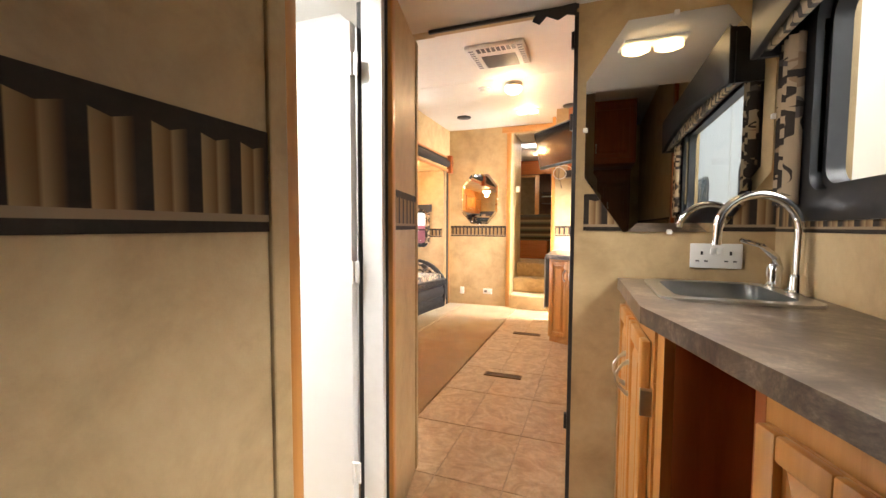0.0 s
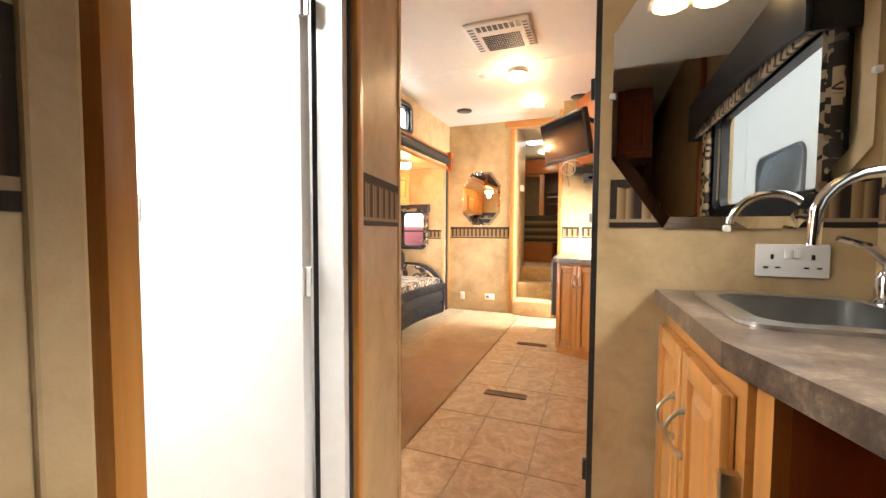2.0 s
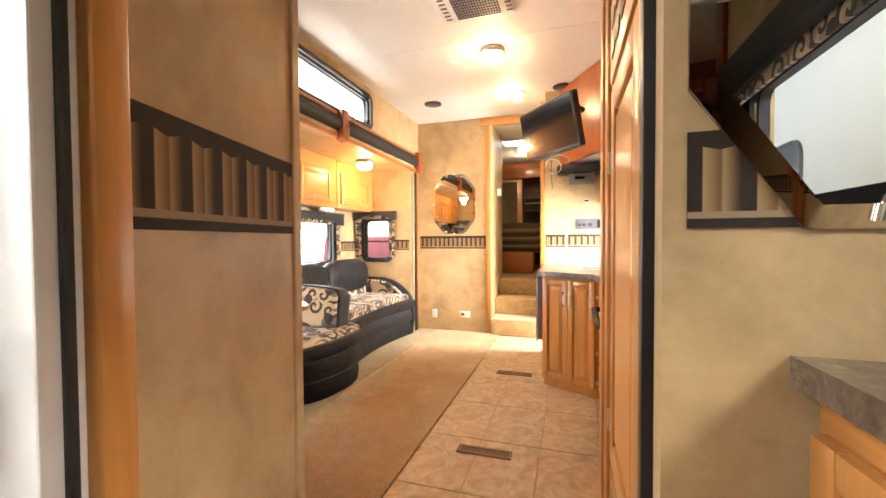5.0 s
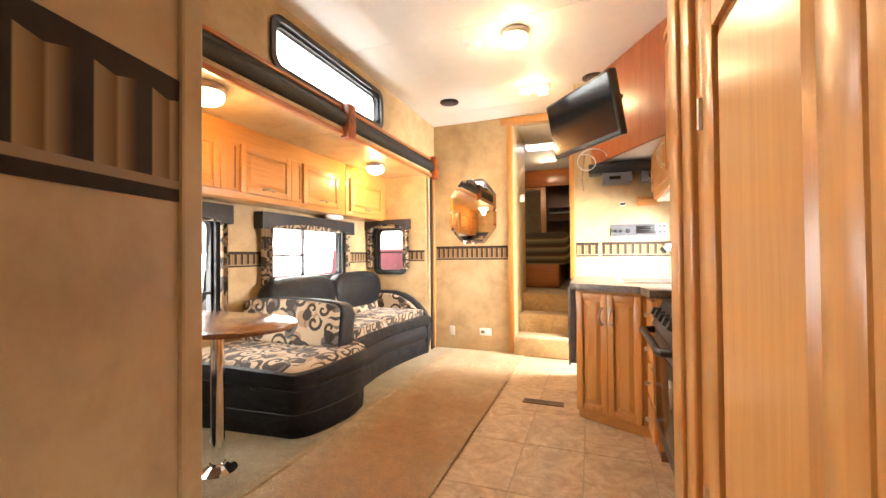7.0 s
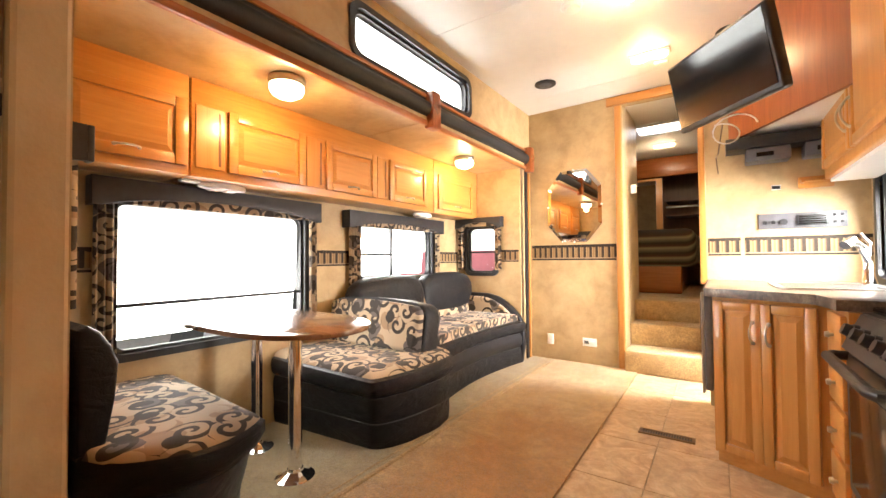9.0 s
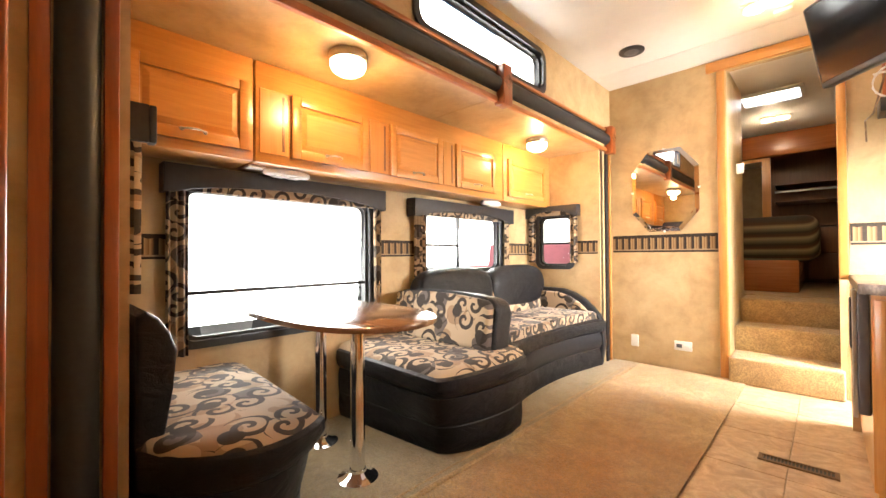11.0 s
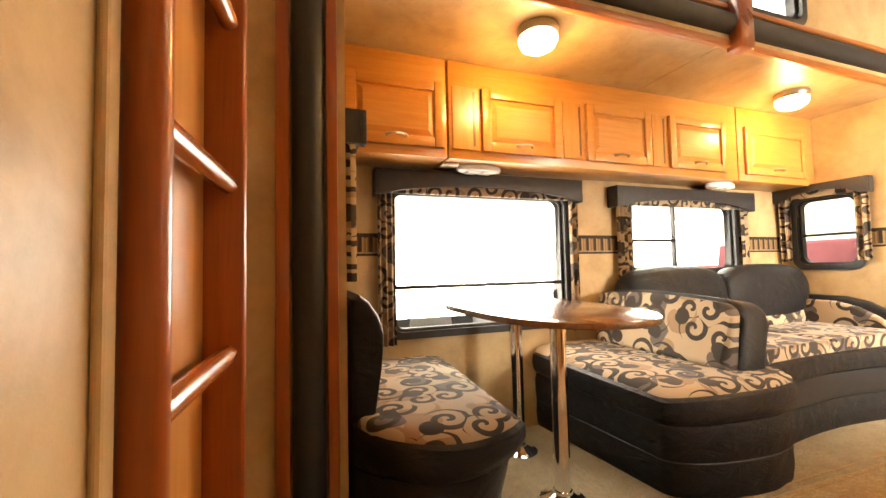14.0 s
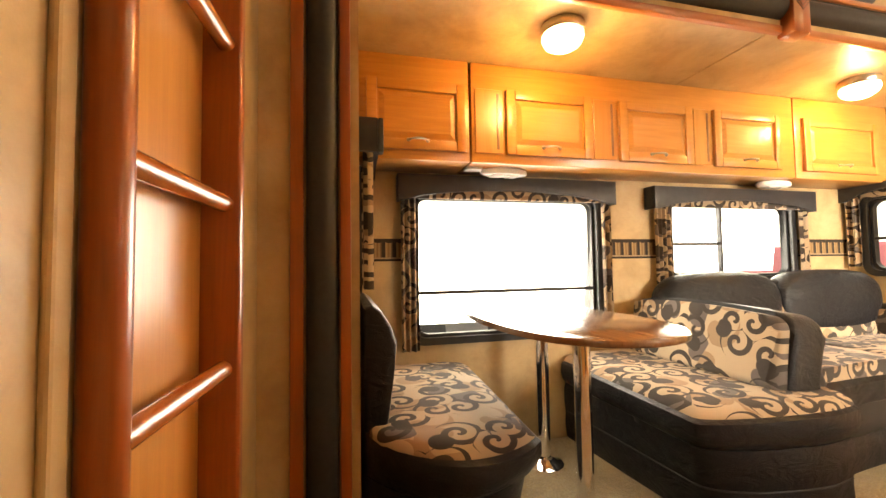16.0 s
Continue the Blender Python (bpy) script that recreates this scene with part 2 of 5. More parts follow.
def carpet_mat(name, low, high, fleck, stain=None):
    """Cut pile with soft traffic marks; stain: (colour, centre, half sizes) of one worn-in patch."""
    m, nt, b = nodes_of(name, 0.95, 0, 0.1)
    v = coords(nt)
    f1, f2, f3 = noise_tex(nt, v, 1.7, 6, 0.62), noise_tex(nt, v, 130, 3, 0.85), noise_tex(nt, v, 14, 4, 0.7)
    col = ramp(nt, f1, ((0.34, low), (0.62, high)))
    if stain:
        tint, centre, half = stain
        mp = nt.nodes.new("ShaderNodeMapping")
        mp.vector_type = "TEXTURE"
        mp.inputs["Location"].default_value, mp.inputs["Scale"].default_value = (*centre, 0), (*half, 1)
        nt.links.new(v, mp.inputs[0])
        ln = nt.nodes.new("ShaderNodeVectorMath")
        ln.operation = "LENGTH"
        nt.links.new(mp.outputs[0], ln.inputs[0])
        edge = calc(nt, "ADD", ln.outputs["Value"], calc(nt, "MULTIPLY", calc(nt, "SUBTRACT", f1, 0.5), 1.6))
        col = mix(nt, ramp(nt, edge, ((0.45, (0.85, 0.85, 0.85)), (1.05, (0, 0, 0)))), col, tint)
    col = mix(nt, ramp(nt, f3, ((0.40, (0.28, 0.28, 0.28)), (0.6, (0, 0, 0)))), col, fleck)
    col = mix(nt, ramp(nt, f2, ((0.40, (0.75, 0.75, 0.75)), (0.58, (0, 0, 0)))), col, fleck)
    nt.links.new(col, b.inputs["Base Color"])
    b.inputs["Sheen Weight"].default_value = 0.3
    bump(nt, b, f2, 1.0, 0.008)
    return m


CARPET = carpet_mat("tan_carpet", (0.50, 0.32, 0.13), (0.68, 0.49, 0.24), (0.20, 0.125, 0.06), ((0.50, 0.24, 0.06), (-1.2, 3.35), (0.5, 1.25)))
CARPET_B = carpet_mat("olive_beige_carpet", (0.34, 0.26, 0.125), (0.48, 0.375, 0.20), (0.17, 0.125, 0.065))

m, nt, b = nodes_of("slate_look_vinyl", 0.34, 0, 0.5)
oi = nt.nodes.new("ShaderNodeObjectInfo")
tc = nt.nodes.new("ShaderNodeTexCoord")
off = nt.nodes.new("ShaderNodeVectorMath")
off.operation = "MULTIPLY_ADD"
off.inputs[1].default_value = (1, 1, 1)
nt.links.new(tc.outputs["Object"], off.inputs[0])
sc = nt.nodes.new("ShaderNodeVectorMath")
sc.operation = "SCALE"
sc.inputs[0].default_value = (7, 5, 3)
nt.links.new(oi.outputs["Random"], sc.inputs["Scale"])
nt.links.new(sc.outputs[0], off.inputs[2])
n1, n2 = noise_tex(nt, off.outputs[0], 6, 8, 0.68, 2.2), noise_tex(nt, off.outputs[0], 22, 5, 0.6, 1.0)
col = ramp(nt, n1, ((0.28, (0.33, 0.215, 0.118)), (0.5, (0.50, 0.355, 0.215)), (0.66, (0.62, 0.475, 0.315))))
col = mix(nt, ramp(nt, n2, ((0.45, (0, 0, 0)), (0.7, (0.35, 0.35, 0.35)))), col, (0.25, 0.19, 0.13))
nt.links.new(col, b.inputs["Base Color"])
bump(nt, b, n1, 0.35, 0.004)
VINYL = m
GROUT = plain("grey_grout", (0.40, 0.31, 0.21), 0.7, 0, 0.15, 40)

m, nt, b = nodes_of("brown_stone_laminate", 0.28, 0, 0.5)
v = coords(nt)
n1, n2 = noise_tex(nt, v, 9, 9, 0.78, 0.5), noise_tex(nt, v, 45, 6, 0.75)
col = ramp(nt, n1, ((0.36, (0.028, 0.019, 0.014)), (0.47, (0.10, 0.07, 0.05)), (0.54, (0.165, 0.12, 0.085)), (0.64, (0.32, 0.255, 0.19))))
col = mix(nt, ramp(nt, n2, ((0.45, (0, 0, 0)), (0.62, (0.6, 0.6, 0.6)))), col, (0.07, 0.052, 0.042))
nt.links.new(col, b.inputs["Base Color"])
LAMINATE = m

m, nt, b = nodes_of("striped_blanket", 0.9, 0, 0.1)
tc = nt.nodes.new("ShaderNodeTexCoord")
sp = nt.nodes.new("ShaderNodeSeparateXYZ")
nt.links.new(tc.outputs["Object"], sp.inputs[0])
u = calc(nt, "FRACT", calc(nt, "MULTIPLY", calc(nt, "ADD", sp.outputs[2], calc(nt, "MULTIPLY", sp.outputs[1], -0.8)), 9.0))
nt.links.new(ramp(nt, u, ((0.0, (0.05, 0.045, 0.03)), (0.3, (0.16, 0.14, 0.09)), (0.5, (0.28, 0.22, 0.13)), (0.7, (0.09, 0.05, 0.03)), (1.0, (0.05, 0.045, 0.03)))), b.inputs["Base Color"])
BLANKET = m
SWIRL_XY, SWIRL_XZ, SWIRL_YZ = swirl("scroll_cloth_flat", "XY"), swirl("scroll_cloth_across", "XZ"), swirl("scroll_cloth_along", "YZ")
CURTAIN = swirl("scroll_curtain_along", "YZ", 9.0)
CURTAIN_X = swirl("scroll_curtain_across", "XZ", 9.0)


# ---------------- mesh helpers ----------------
def finish(name, bm, mat, smooth=True):
    me = bpy.data.meshes.new(name)
    bmesh.ops.recalc_face_normals(bm, faces=bm.faces)
    bm.to_mesh(me)
    bm.free()
    me.materials.append(mat)
    if smooth:
        me.shade_smooth()
        me.set_sharp_from_angle(angle=radians(35))
    return new(name, me)


def add(bm, tmp, mtx=None):
    if mtx is not None:
        bmesh.ops.transform(tmp, matrix=mtx, verts=tmp.verts)
    me = bpy.data.meshes.new("tmp")
    tmp.to_mesh(me)
    tmp.free()
    bm.from_mesh(me)
    bpy.data.meshes.remove(me)


def bx(bm, x0, x1, y0, y1, z0, z1, bev=0.0, seg=2, mtx=None):
    t = bmesh.new()
    bmesh.ops.create_cube(t, size=1, matrix=Matrix.Translation(((x0 + x1) / 2, (y0 + y1) / 2, (z0 + z1) / 2)) @ Matrix.Diagonal((abs(x1 - x0), abs(y1 - y0), abs(z1 - z0), 1)))
    if bev:
        bmesh.ops.bevel(t, geom=t.edges[:], offset=bev, segments=seg, profile=0.5, affect="EDGES")
    add(bm, t, mtx)
    return bm


def cyl(bm, p0, p1, r0, r1=None, seg=20):
    p0, p1 = Vector(p0), Vector(p1)
    t = bmesh.new()
    bmesh.ops.create_cone(t, cap_ends=True, segments=seg, radius1=r0, radius2=r0 if r1 is None else r1, depth=(p1 - p0).length)
    add(bm, t, Matrix.Translation((p0 + p1) / 2) @ (p1 - p0).to_track_quat("Z", "Y").to_matrix().to_4x4())
    return bm


def tube(bm, pts, r, seg=8):
    pts = [Vector(p) for p in pts]
    rings = []
    for i, p in enumerate(pts):
        d = (pts[min(i + 1, len(pts) - 1)] - pts[max(i - 1, 0)]).normalized()
        q = d.to_track_quat("Z", "Y").to_matrix()
        rr = r[i] if isinstance(r, (list, tuple)) else r
        rings.append([bm.verts.new(p + q @ Vector((math.cos(a) * rr, math.sin(a) * rr, 0))) for a in [2 * math.pi * k / seg for k in range(seg)]])
    for a, c in zip(rings, rings[1:]):
        # match the ring's start to avoid a twist
        k0 = min(range(seg), key=lambda k: (c[k].co - a[0].co).length)
        for k in range(seg):
            bm.faces.new((a[k], a[(k + 1) % seg], c[(k + 1 + k0) % seg], c[(k + k0) % seg]))
    bm.faces.new(rings[0][::-1])
    bm.faces.new(rings[-1])
    return bm


def lathe(bm, c, prof, seg=28):
    rings = []
    for r, z in prof:
        rings.append([bm.verts.new((c[0] + math.cos(2 * math.pi * k / seg) * r, c[1] + math.sin(2 * math.pi * k / seg) * r, c[2] + z)) for k in range(seg)])
    for a, d in zip(rings, rings[1:]):
        for k in range(seg):
            bm.faces.new((a[k], a[(k + 1) % seg], d[(k + 1) % seg], d[k]))
    bm.faces.new(rings[0][::-1])
    bm.faces.new(rings[-1])
    return bm


def prism(bm, pts, h0, h1, bev=0.0, seg=3, mtx=None):
    """A flat outline (x, y) raised from h0 to h1."""
    t = bmesh.new()
    lo, hi = [t.verts.new((x, y, h0)) for x, y in pts], [t.verts.new((x, y, h1)) for x, y in pts]
    n = len(pts)
    caps = [t.faces.new(lo[::-1]), t.faces.new(hi)]
    for k in range(n):
        t.faces.new((lo[k], lo[(k + 1) % n], hi[(k + 1) % n], hi[k]))
    if bev:
        es = [e for f in caps for e in f.edges]
        bmesh.ops.bevel(t, geom=es, offset=bev, segments=seg, profile=0.5, affect="EDGES")
    add(bm, t, mtx)
    return bm


def rounded(w, h, r, n=6):
    out = []
    for cx, cy, a0 in ((w / 2 - r, h / 2 - r, 0), (-w / 2 + r, h / 2 - r, 90), (-w / 2 + r, -h / 2 + r, 180), (w / 2 - r, -h / 2 + r, 270)):
        out += [(cx + r * math.cos(radians(a0 + 90 * k / n)), cy + r * math.sin(radians(a0 + 90 * k / n))) for k in range(n + 1)]
    return out


def ring(bm, outer, inner, h0, h1, mtx=None):
    t = bmesh.new()
    n = len(outer)
    vs = [[t.verts.new((x, y, h)) for x, y in o] for o in (outer, inner) for h in (h0, h1)]
    for a, c in ((0, 1), (1, 3), (3, 2), (2, 0)):
        for k in range(n):
            t.faces.new((vs[a][k], vs[a][(k + 1) % n], vs[c][(k + 1) % n], vs[c][k]))
    add(bm, t, mtx)
    return bm


def loft(bm, rings, mtx=None):
    """Closed skin through rings of equal count, capped at both ends; rings: [(points, z), ...]."""
    t = bmesh.new()
    rows = [[t.verts.new((x, y, z)) for x, y in pts] for pts, z in rings]
    n = len(rows[0])
    for a, c in zip(rows, rows[1:]):
        for k in range(n):
            t.faces.new((a[k], a[(k + 1) % n], c[(k + 1) % n], c[k]))
    t.faces.new(rows[0][::-1])
    t.faces.new(rows[-1])
    bmesh.ops.recalc_face_normals(t, faces=t.faces)
    add(bm, t, mtx)
    return bm


def facing(origin, direction):
    """A frame at origin whose x runs along the surface, y goes up and z points out of it."""
    n = Vector(direction).normalized()
    up = Vector((0, 0, 1))
    u = up.cross(n)
    r = Matrix((u, up, n)).transposed().to_4x4()
    return Matrix.Translation(origin) @ r


def thing(name, at, label, category, group="", kind=""):
    e = new(name)
    e.location = at
    e.empty_display_size = 0.1
    return tagged(e, label, category, group, kind)


def part(name, bm, mat, parent, label="", smooth=True):
    ob = finish(name, bm, mat, smooth)
    ob.parent = parent
    root = parent
    while root.parent:
        root = root.parent
    if parent is root and parent.type == "EMPTY":
        ob.matrix_parent_inverse = Matrix.Translation(-parent.location)
    if label:
        ob["label"] = label
    return ob


def struct(name, bm, mat, label, category, smooth=False):
    return tagged(finish(name, bm, mat, smooth), label, category, "", "structure")


def solo(name, bm, mat, label, category, group=""):
    return tagged(finish(name, bm, mat), label, category, group)


def wall_along(bm, axis, p0, p1, a0, a1, z0, z1, holes=()):
    """A wall slab between p0 and p1 on the other axis, running a0..a1, with holes (a0, a1, z0, z1)."""
    us = sorted({a0, a1, *[h[0] for h in holes], *[h[1] for h in holes]})
    for u0, u1 in zip(us, us[1:]):
        cut = sorted([(h[2], h[3]) for h in holes if h[0] <= u0 and h[1] >= u1])
        z = z0
        for c0, c1 in cut + [(z1, z1)]:
            if c0 > z:
                if axis == "y":
                    bx(bm, p0, p1, u0, u1, z, c0)
                else:
                    bx(bm, u0, u1, p0, p1, z, c0)
            z = c1
    return bm

# ---------------- setting ----------------
XR, XS, XW, YP, YF, ZC, ZH, ZS = 0.565, -1.85, -2.545, 1.967, 5.74, 2.41, 1.87, 1.842

HALL = Matrix.Rotation(math.atan2(0.098, 0.424), 4, "Z")
bm = bmesh.new()
bx(bm, -60, 60, -60, 60, -1.0, -0.9)
struct("ground", bm, GROUND, "pale concrete yard outside the caravan", "ground")
bm = bmesh.new()
bx(bm, -2.6, 0.65, -2.15, 5.95, -0.12, -0.004)
bx(bm, -1.9, 0.25, 6.45, 9.0, 0.40, 0.56)
floor = struct("floor", bm, GROUT, "floor base with grey-brown joints under vinyl tiles", "floor")
bm = bmesh.new()
bx(bm, -1.615, -0.885, 2.03, 5.735, -0.004, 0.012, 0.004)
struct("floor_carpet", bm, CARPET, "worn tan cut-pile aisle carpet with a rust-brown stain", "carpet")
bm = bx(bmesh.new(), -2.53, -1.617, 2.03, 5.735, -0.004, 0.013, 0.004)
struct("floor_slide_carpet", bm, CARPET_B, "olive-beige cut-pile carpet of the slide-out floor", "carpet")
bm = bmesh.new()
bx(bm, -1.85, -0.4, 6.6, 8.9, 0.56, 0.572)
struct("floor_bedroom", bm, CARPET, "tan carpet on the raised bedroom floor", "carpet")
bm = bmesh.new()
tube(bm, [(-1.616, 2.3 + 0.2 * k, 0.011) for k in range(17)], [0.012 + 0.003 * math.sin(k * 1.7) for k in range(17)], 8)
tube(bm, [(-1.665, 2.3 + 0.2 * k, 0.011) for k in range(17)], 0.006, 8)
struct("trim_slide_floor", bm, CARPET, "rolled carpet lip at the slide-out floor", "trim")

# right wall, with the sink window
bm = wall_along(bmesh.new(), "y", XR, XR + 0.07, -2.1, YP + 0.05, 0, 2.36, [(0.62, 1.74, 1.18, 1.66)])
bx(bm, XR, XR + 0.07, YP + 0.05, 4.05, 0, ZC)
struct("wall_east", bm, PAPER, "tan mottled wallpaper side wall with a window", "wall")
XK = 0.40
bm = wall_along(bmesh.new(), "y", XK, XK + 0.07, 4.05, 5.15, 0, ZC, [(4.22, 5.02, 0.86, 1.42)])
struct("wall_kitchen", bm, PAPER, "tan wallpaper wall with the kitchen window", "wall")
# partition with the mirror, hall header, ladder partition
bm = bmesh.new()
bx(bm, -0.03, XR, YP, YP + 0.05, 0, ZC)
struct("wall_mirror", bm, PAPER, "tan mottled wallpaper partition beside the sink", "wall")
bm = bmesh.new()
bx(bm, -0.599, -0.03, YP, YP + 0.05, ZH, ZC)
struct("wall_header", bm, PAPER, "tan wallpaper header over the passage", "wall")
bm = bmesh.new()
bx(bm, XS, -0.736, YP, 2.022, 0, ZC)
struct("wall_ladder", bm, PAPER, "tan wallpaper partition behind the bunk ladder", "wall")
# hall wall with the washroom door opening
bm = prism(bmesh.new(), [(-0.592, 1.606), (-0.695, 2.052), (-0.742, 2.052), (-0.66, 1.606)], 0, ZH)
bx(bm, -0.66, -0.60, 0.95, 1.606, 1.80, ZH)
struct("wall_hall_front", bm, PAPER, "slanted tan wallpaper hall wall beside the white door", "wall")
bm = bx(bmesh.new(), -0.735, -0.60, YP, 2.022, ZH, ZC)
struct("wall_hall_upper", bm, PAPER, "tan wallpaper wall above the hall corner", "wall")
bm = bmesh.new()
bx(bm, -0.52, -0.45, -2.1, 0.945, 0, 2.36)
bx(bm, -0.66, -0.505, 0.945, 1.04, 0, ZH)
struct("wall_hall_rear", bm, PAPER, "tan wallpaper closet wall with printed border", "wall")
bm = bmesh.new()
bx(bm, -0.505, -0.443, 0.938, 0.978, 0, ZH, 0.004)
struct("trim_closet_corner", bm, PAPER, "wallpaper-covered corner batten", "trim")
bm = bmesh.new()
bx(bm, -0.60, -0.47, 1.005, 1.038, 0, ZH, 0.008)
struct("trim_door_near", bm, WOOD, "maple door casing", "trim", True)
bm = bmesh.new()
bx(bm, -0.014, 0.012, 0, 0.042, 0, ZH, 0.005, 2, Matrix.Translation((-0.592, 1.605, 0)) @ HALL)
struct("trim_door_far", bm, WOOD, "maple door casing", "trim", True)
bm = bmesh.new()
bx(bm, -0.02, 0.006, 0.427, 0.461, 0, ZH, 0.004, 2, Matrix.Translation((-0.592, 1.605, 0)) @ HALL)
struct("trim_hall_corner", bm, PAPER, "wallpaper-covered corner batten", "trim")
# washroom beyond the white door
for nm, q in (("west", (XS, XS + 0.04, 0.1, YP)), ("south", (XS + 0.04, -0.702, 0.1, 0.14)), ("north", (XS + 0.04, -0.74, YP - 0.03, YP - 0.002)), ("east", (-0.70, -0.662, 0.1, 0.95))):
    struct("wall_washroom_" + nm, bx(bmesh.new(), *q, 0, 2.0), DOORWHITE, "white washroom wall", "wall")
# the roof opening is out of view, added for the fill lamp
bm = bmesh.new()
for x0, x1, y0, y1 in ((XS, -1.62, 0.1, YP), (-0.86, -0.66, 0.1, YP), (-1.62, -0.86, 0.1, 0.66), (-1.62, -0.86, 1.34, YP)):
    bx(bm, x0, x1, y0, y1, 2.0, 2.04)
struct("ceiling_washroom", bm, CEIL, "white washroom ceiling with an unseen opening added for the fill lamp", "ceiling")
bm = bmesh.new()
bx(bm, -0.67, -0.595, 1.566, 1.604, 0, 1.80, 0.003)
struct("trim_door_jamb", bm, ALU, "white aluminium door jamb", "trim")
bm = bmesh.new()
bx(bm, -0.606, -0.588, 1.584, 1.594, 0, 1.80, 0.003)
bx(bm, -0.69, -0.672, 1.572, 1.60, 0, 1.80, 0.003)
struct("trim_door_seal", bm, RUBBER, "black rubber door seal", "trim")

# front wall with the bedroom opening
bm = wall_along(bmesh.new(), "x", YF, YF + 0.06, XS - 0.06, -0.37, 0, ZC, [(-0.985, -0.40, 0, 2.32)])
struct("wall_front", bm, PAPER, "tan mottled wallpaper wall with octagonal mirror", "wall")
bm = bmesh.new()
bx(bm, -0.37, XK + 0.07, 5.15, 5.21, 0, ZC)
bx(bm, -0.37, -0.31, 5.21, YF + 0.06, 1.98, ZC)
struct("wall_kitchen_end", bm, PAPER, "tan wallpaper wall above the kitchen counter", "wall")
bm = bmesh.new()
bx(bm, -0.369, XR + 0.07, YF + 0.0, YF + 0.06, 0, 1.979)
bx(bm, XR, XR + 0.07, 5.211, YF - 0.001, 2.02, ZC)
struct("wall_entry", bm, PAPER, "tan wallpaper wall of the entrance recess", "wall")
bm = bx(bmesh.new(), -0.37, XR + 0.07, 5.211, YF - 0.001, 1.981, 2.019)
struct("ceiling_entry", bm, CEIL, "white ceiling of the entrance recess", "ceiling")
bm = bmesh.new()
for x0, x1 in ((-1.045, -0.99), ):
    bx(bm, x0, x1, YF - 0.015, YF + 0.07, 0, 2.32, 0.006)
bx(bm, -0.41, -0.372, 5.13, 5.165, 0.8, 2.32, 0.006)
struct("trim_bedroom_door", bm, WOOD, "maple casing of the bedroom opening", "trim", True)
bm = bmesh.new()
bx(bm, -1.11, -0.30, YF - 0.025, YF + 0.07, 2.325, 2.40, 0.006)
struct("trim_bedroom_head", bm, WOOD_X, "maple head casing of the bedroom opening", "trim", True)

# slide-out: upper wall, frame, box
bm = wall_along(bmesh.new(), "y", XS - 0.06, XS, YP, YF, 0, ZC, [(2.27, 5.52, 0, 2.0), (3.40, 4.55, 2.065, 2.31)])
struct("wall_slide_opening", bm, PAPER, "tan wallpaper wall over the slide-out", "wall")
bm = wall_along(bmesh.new(), "y", XW - 0.06, XW, 2.27, 5.56, -0.02, ZS + 0.05, [(2.60, 3.60, 0.56, 1.26), (4.10, 5.0, 0.82, 1.26)])
struct("wall_slide_windows", bm, PAPER, "tan mottled wallpaper wall with two windows", "wall")
bm = wall_along(bmesh.new(), "x", 5.50, 5.56, XW, XS - 0.0, 0, 1.86, [(-2.43, -2.11, 0.84, 1.29)])
struct("wall_slide_end", bm, PAPER, "tan wallpaper end wall with a small window", "wall")
bm = wall_along(bmesh.new(), "x", 2.27, 2.31, XW, XS - 0.0, 0, 1.86, [(-2.45, -2.12, 0.84, 1.26)])
struct("wall_slide_near_end", bm, PAPER, "tan wallpaper end wall of the slide-out", "wall")
bm = bmesh.new()
bx(bm, XW, XS + 0.02, 2.27, 3.955, ZS, ZS + 0.05)
bx(bm, XW, XS + 0.02, 3.962, 5.56, ZS, ZS + 0.05)
bx(bm, XW, XS + 0.02, 3.95, 3.967, ZS + 0.004, ZS + 0.06)
struct("ceiling_slide", bm, PAPER, "tan mottled slide-out ceiling with a panel seam", "ceiling")
fr = thing("slide_out_frame", (XS, 2.2, 0), "cherry slide-out frame with black rubber seal", "frame", "", "structure")
bm = bmesh.new()
bx(bm, XS, XS + 0.028, 2.11, 5.66, 1.835, 1.868, 0.006)
bx(bm, XS, XS + 0.022, 2.11, 5.66, 2.015, 2.04, 0.006)
part("rail", bm, CHERRY_Y, fr)
bm = bmesh.new()
tube(bm, [(XS + 0.008, 2.12, 1.942), (XS + 0.008, 5.62, 1.942)], 0.052, 16)
bx(bm, XS - 0.02, XS + 0.012, 2.12, 5.62, 1.868, 2.015)
part("seal", bm, RUBBER, fr, "black rubber roll seal")
for y0, y1, mat in ((2.112, 2.152, CHERRY), (2.252, 2.285, CHERRY), (5.665, 5.685, WOOD)):
    bm = bx(bmesh.new(), XS, XS + 0.024, y0, y1, 0, 1.835, 0.006)
    part("post", bm, mat, fr)
for y, r in ((2.202, 0.046),):
    bm = tube(bmesh.new(), [(XS + 0.004, y, 0.01), (XS + 0.004, y, 1.83)], r, 16)
    part("side_seal", bm, RUBBER, fr)
bm = bx(bmesh.new(), XS, XS + 0.014, 5.60, 5.655, 0, 1.82, 0.006)
part("side_seal", bm, LEATHERPIPE, fr)
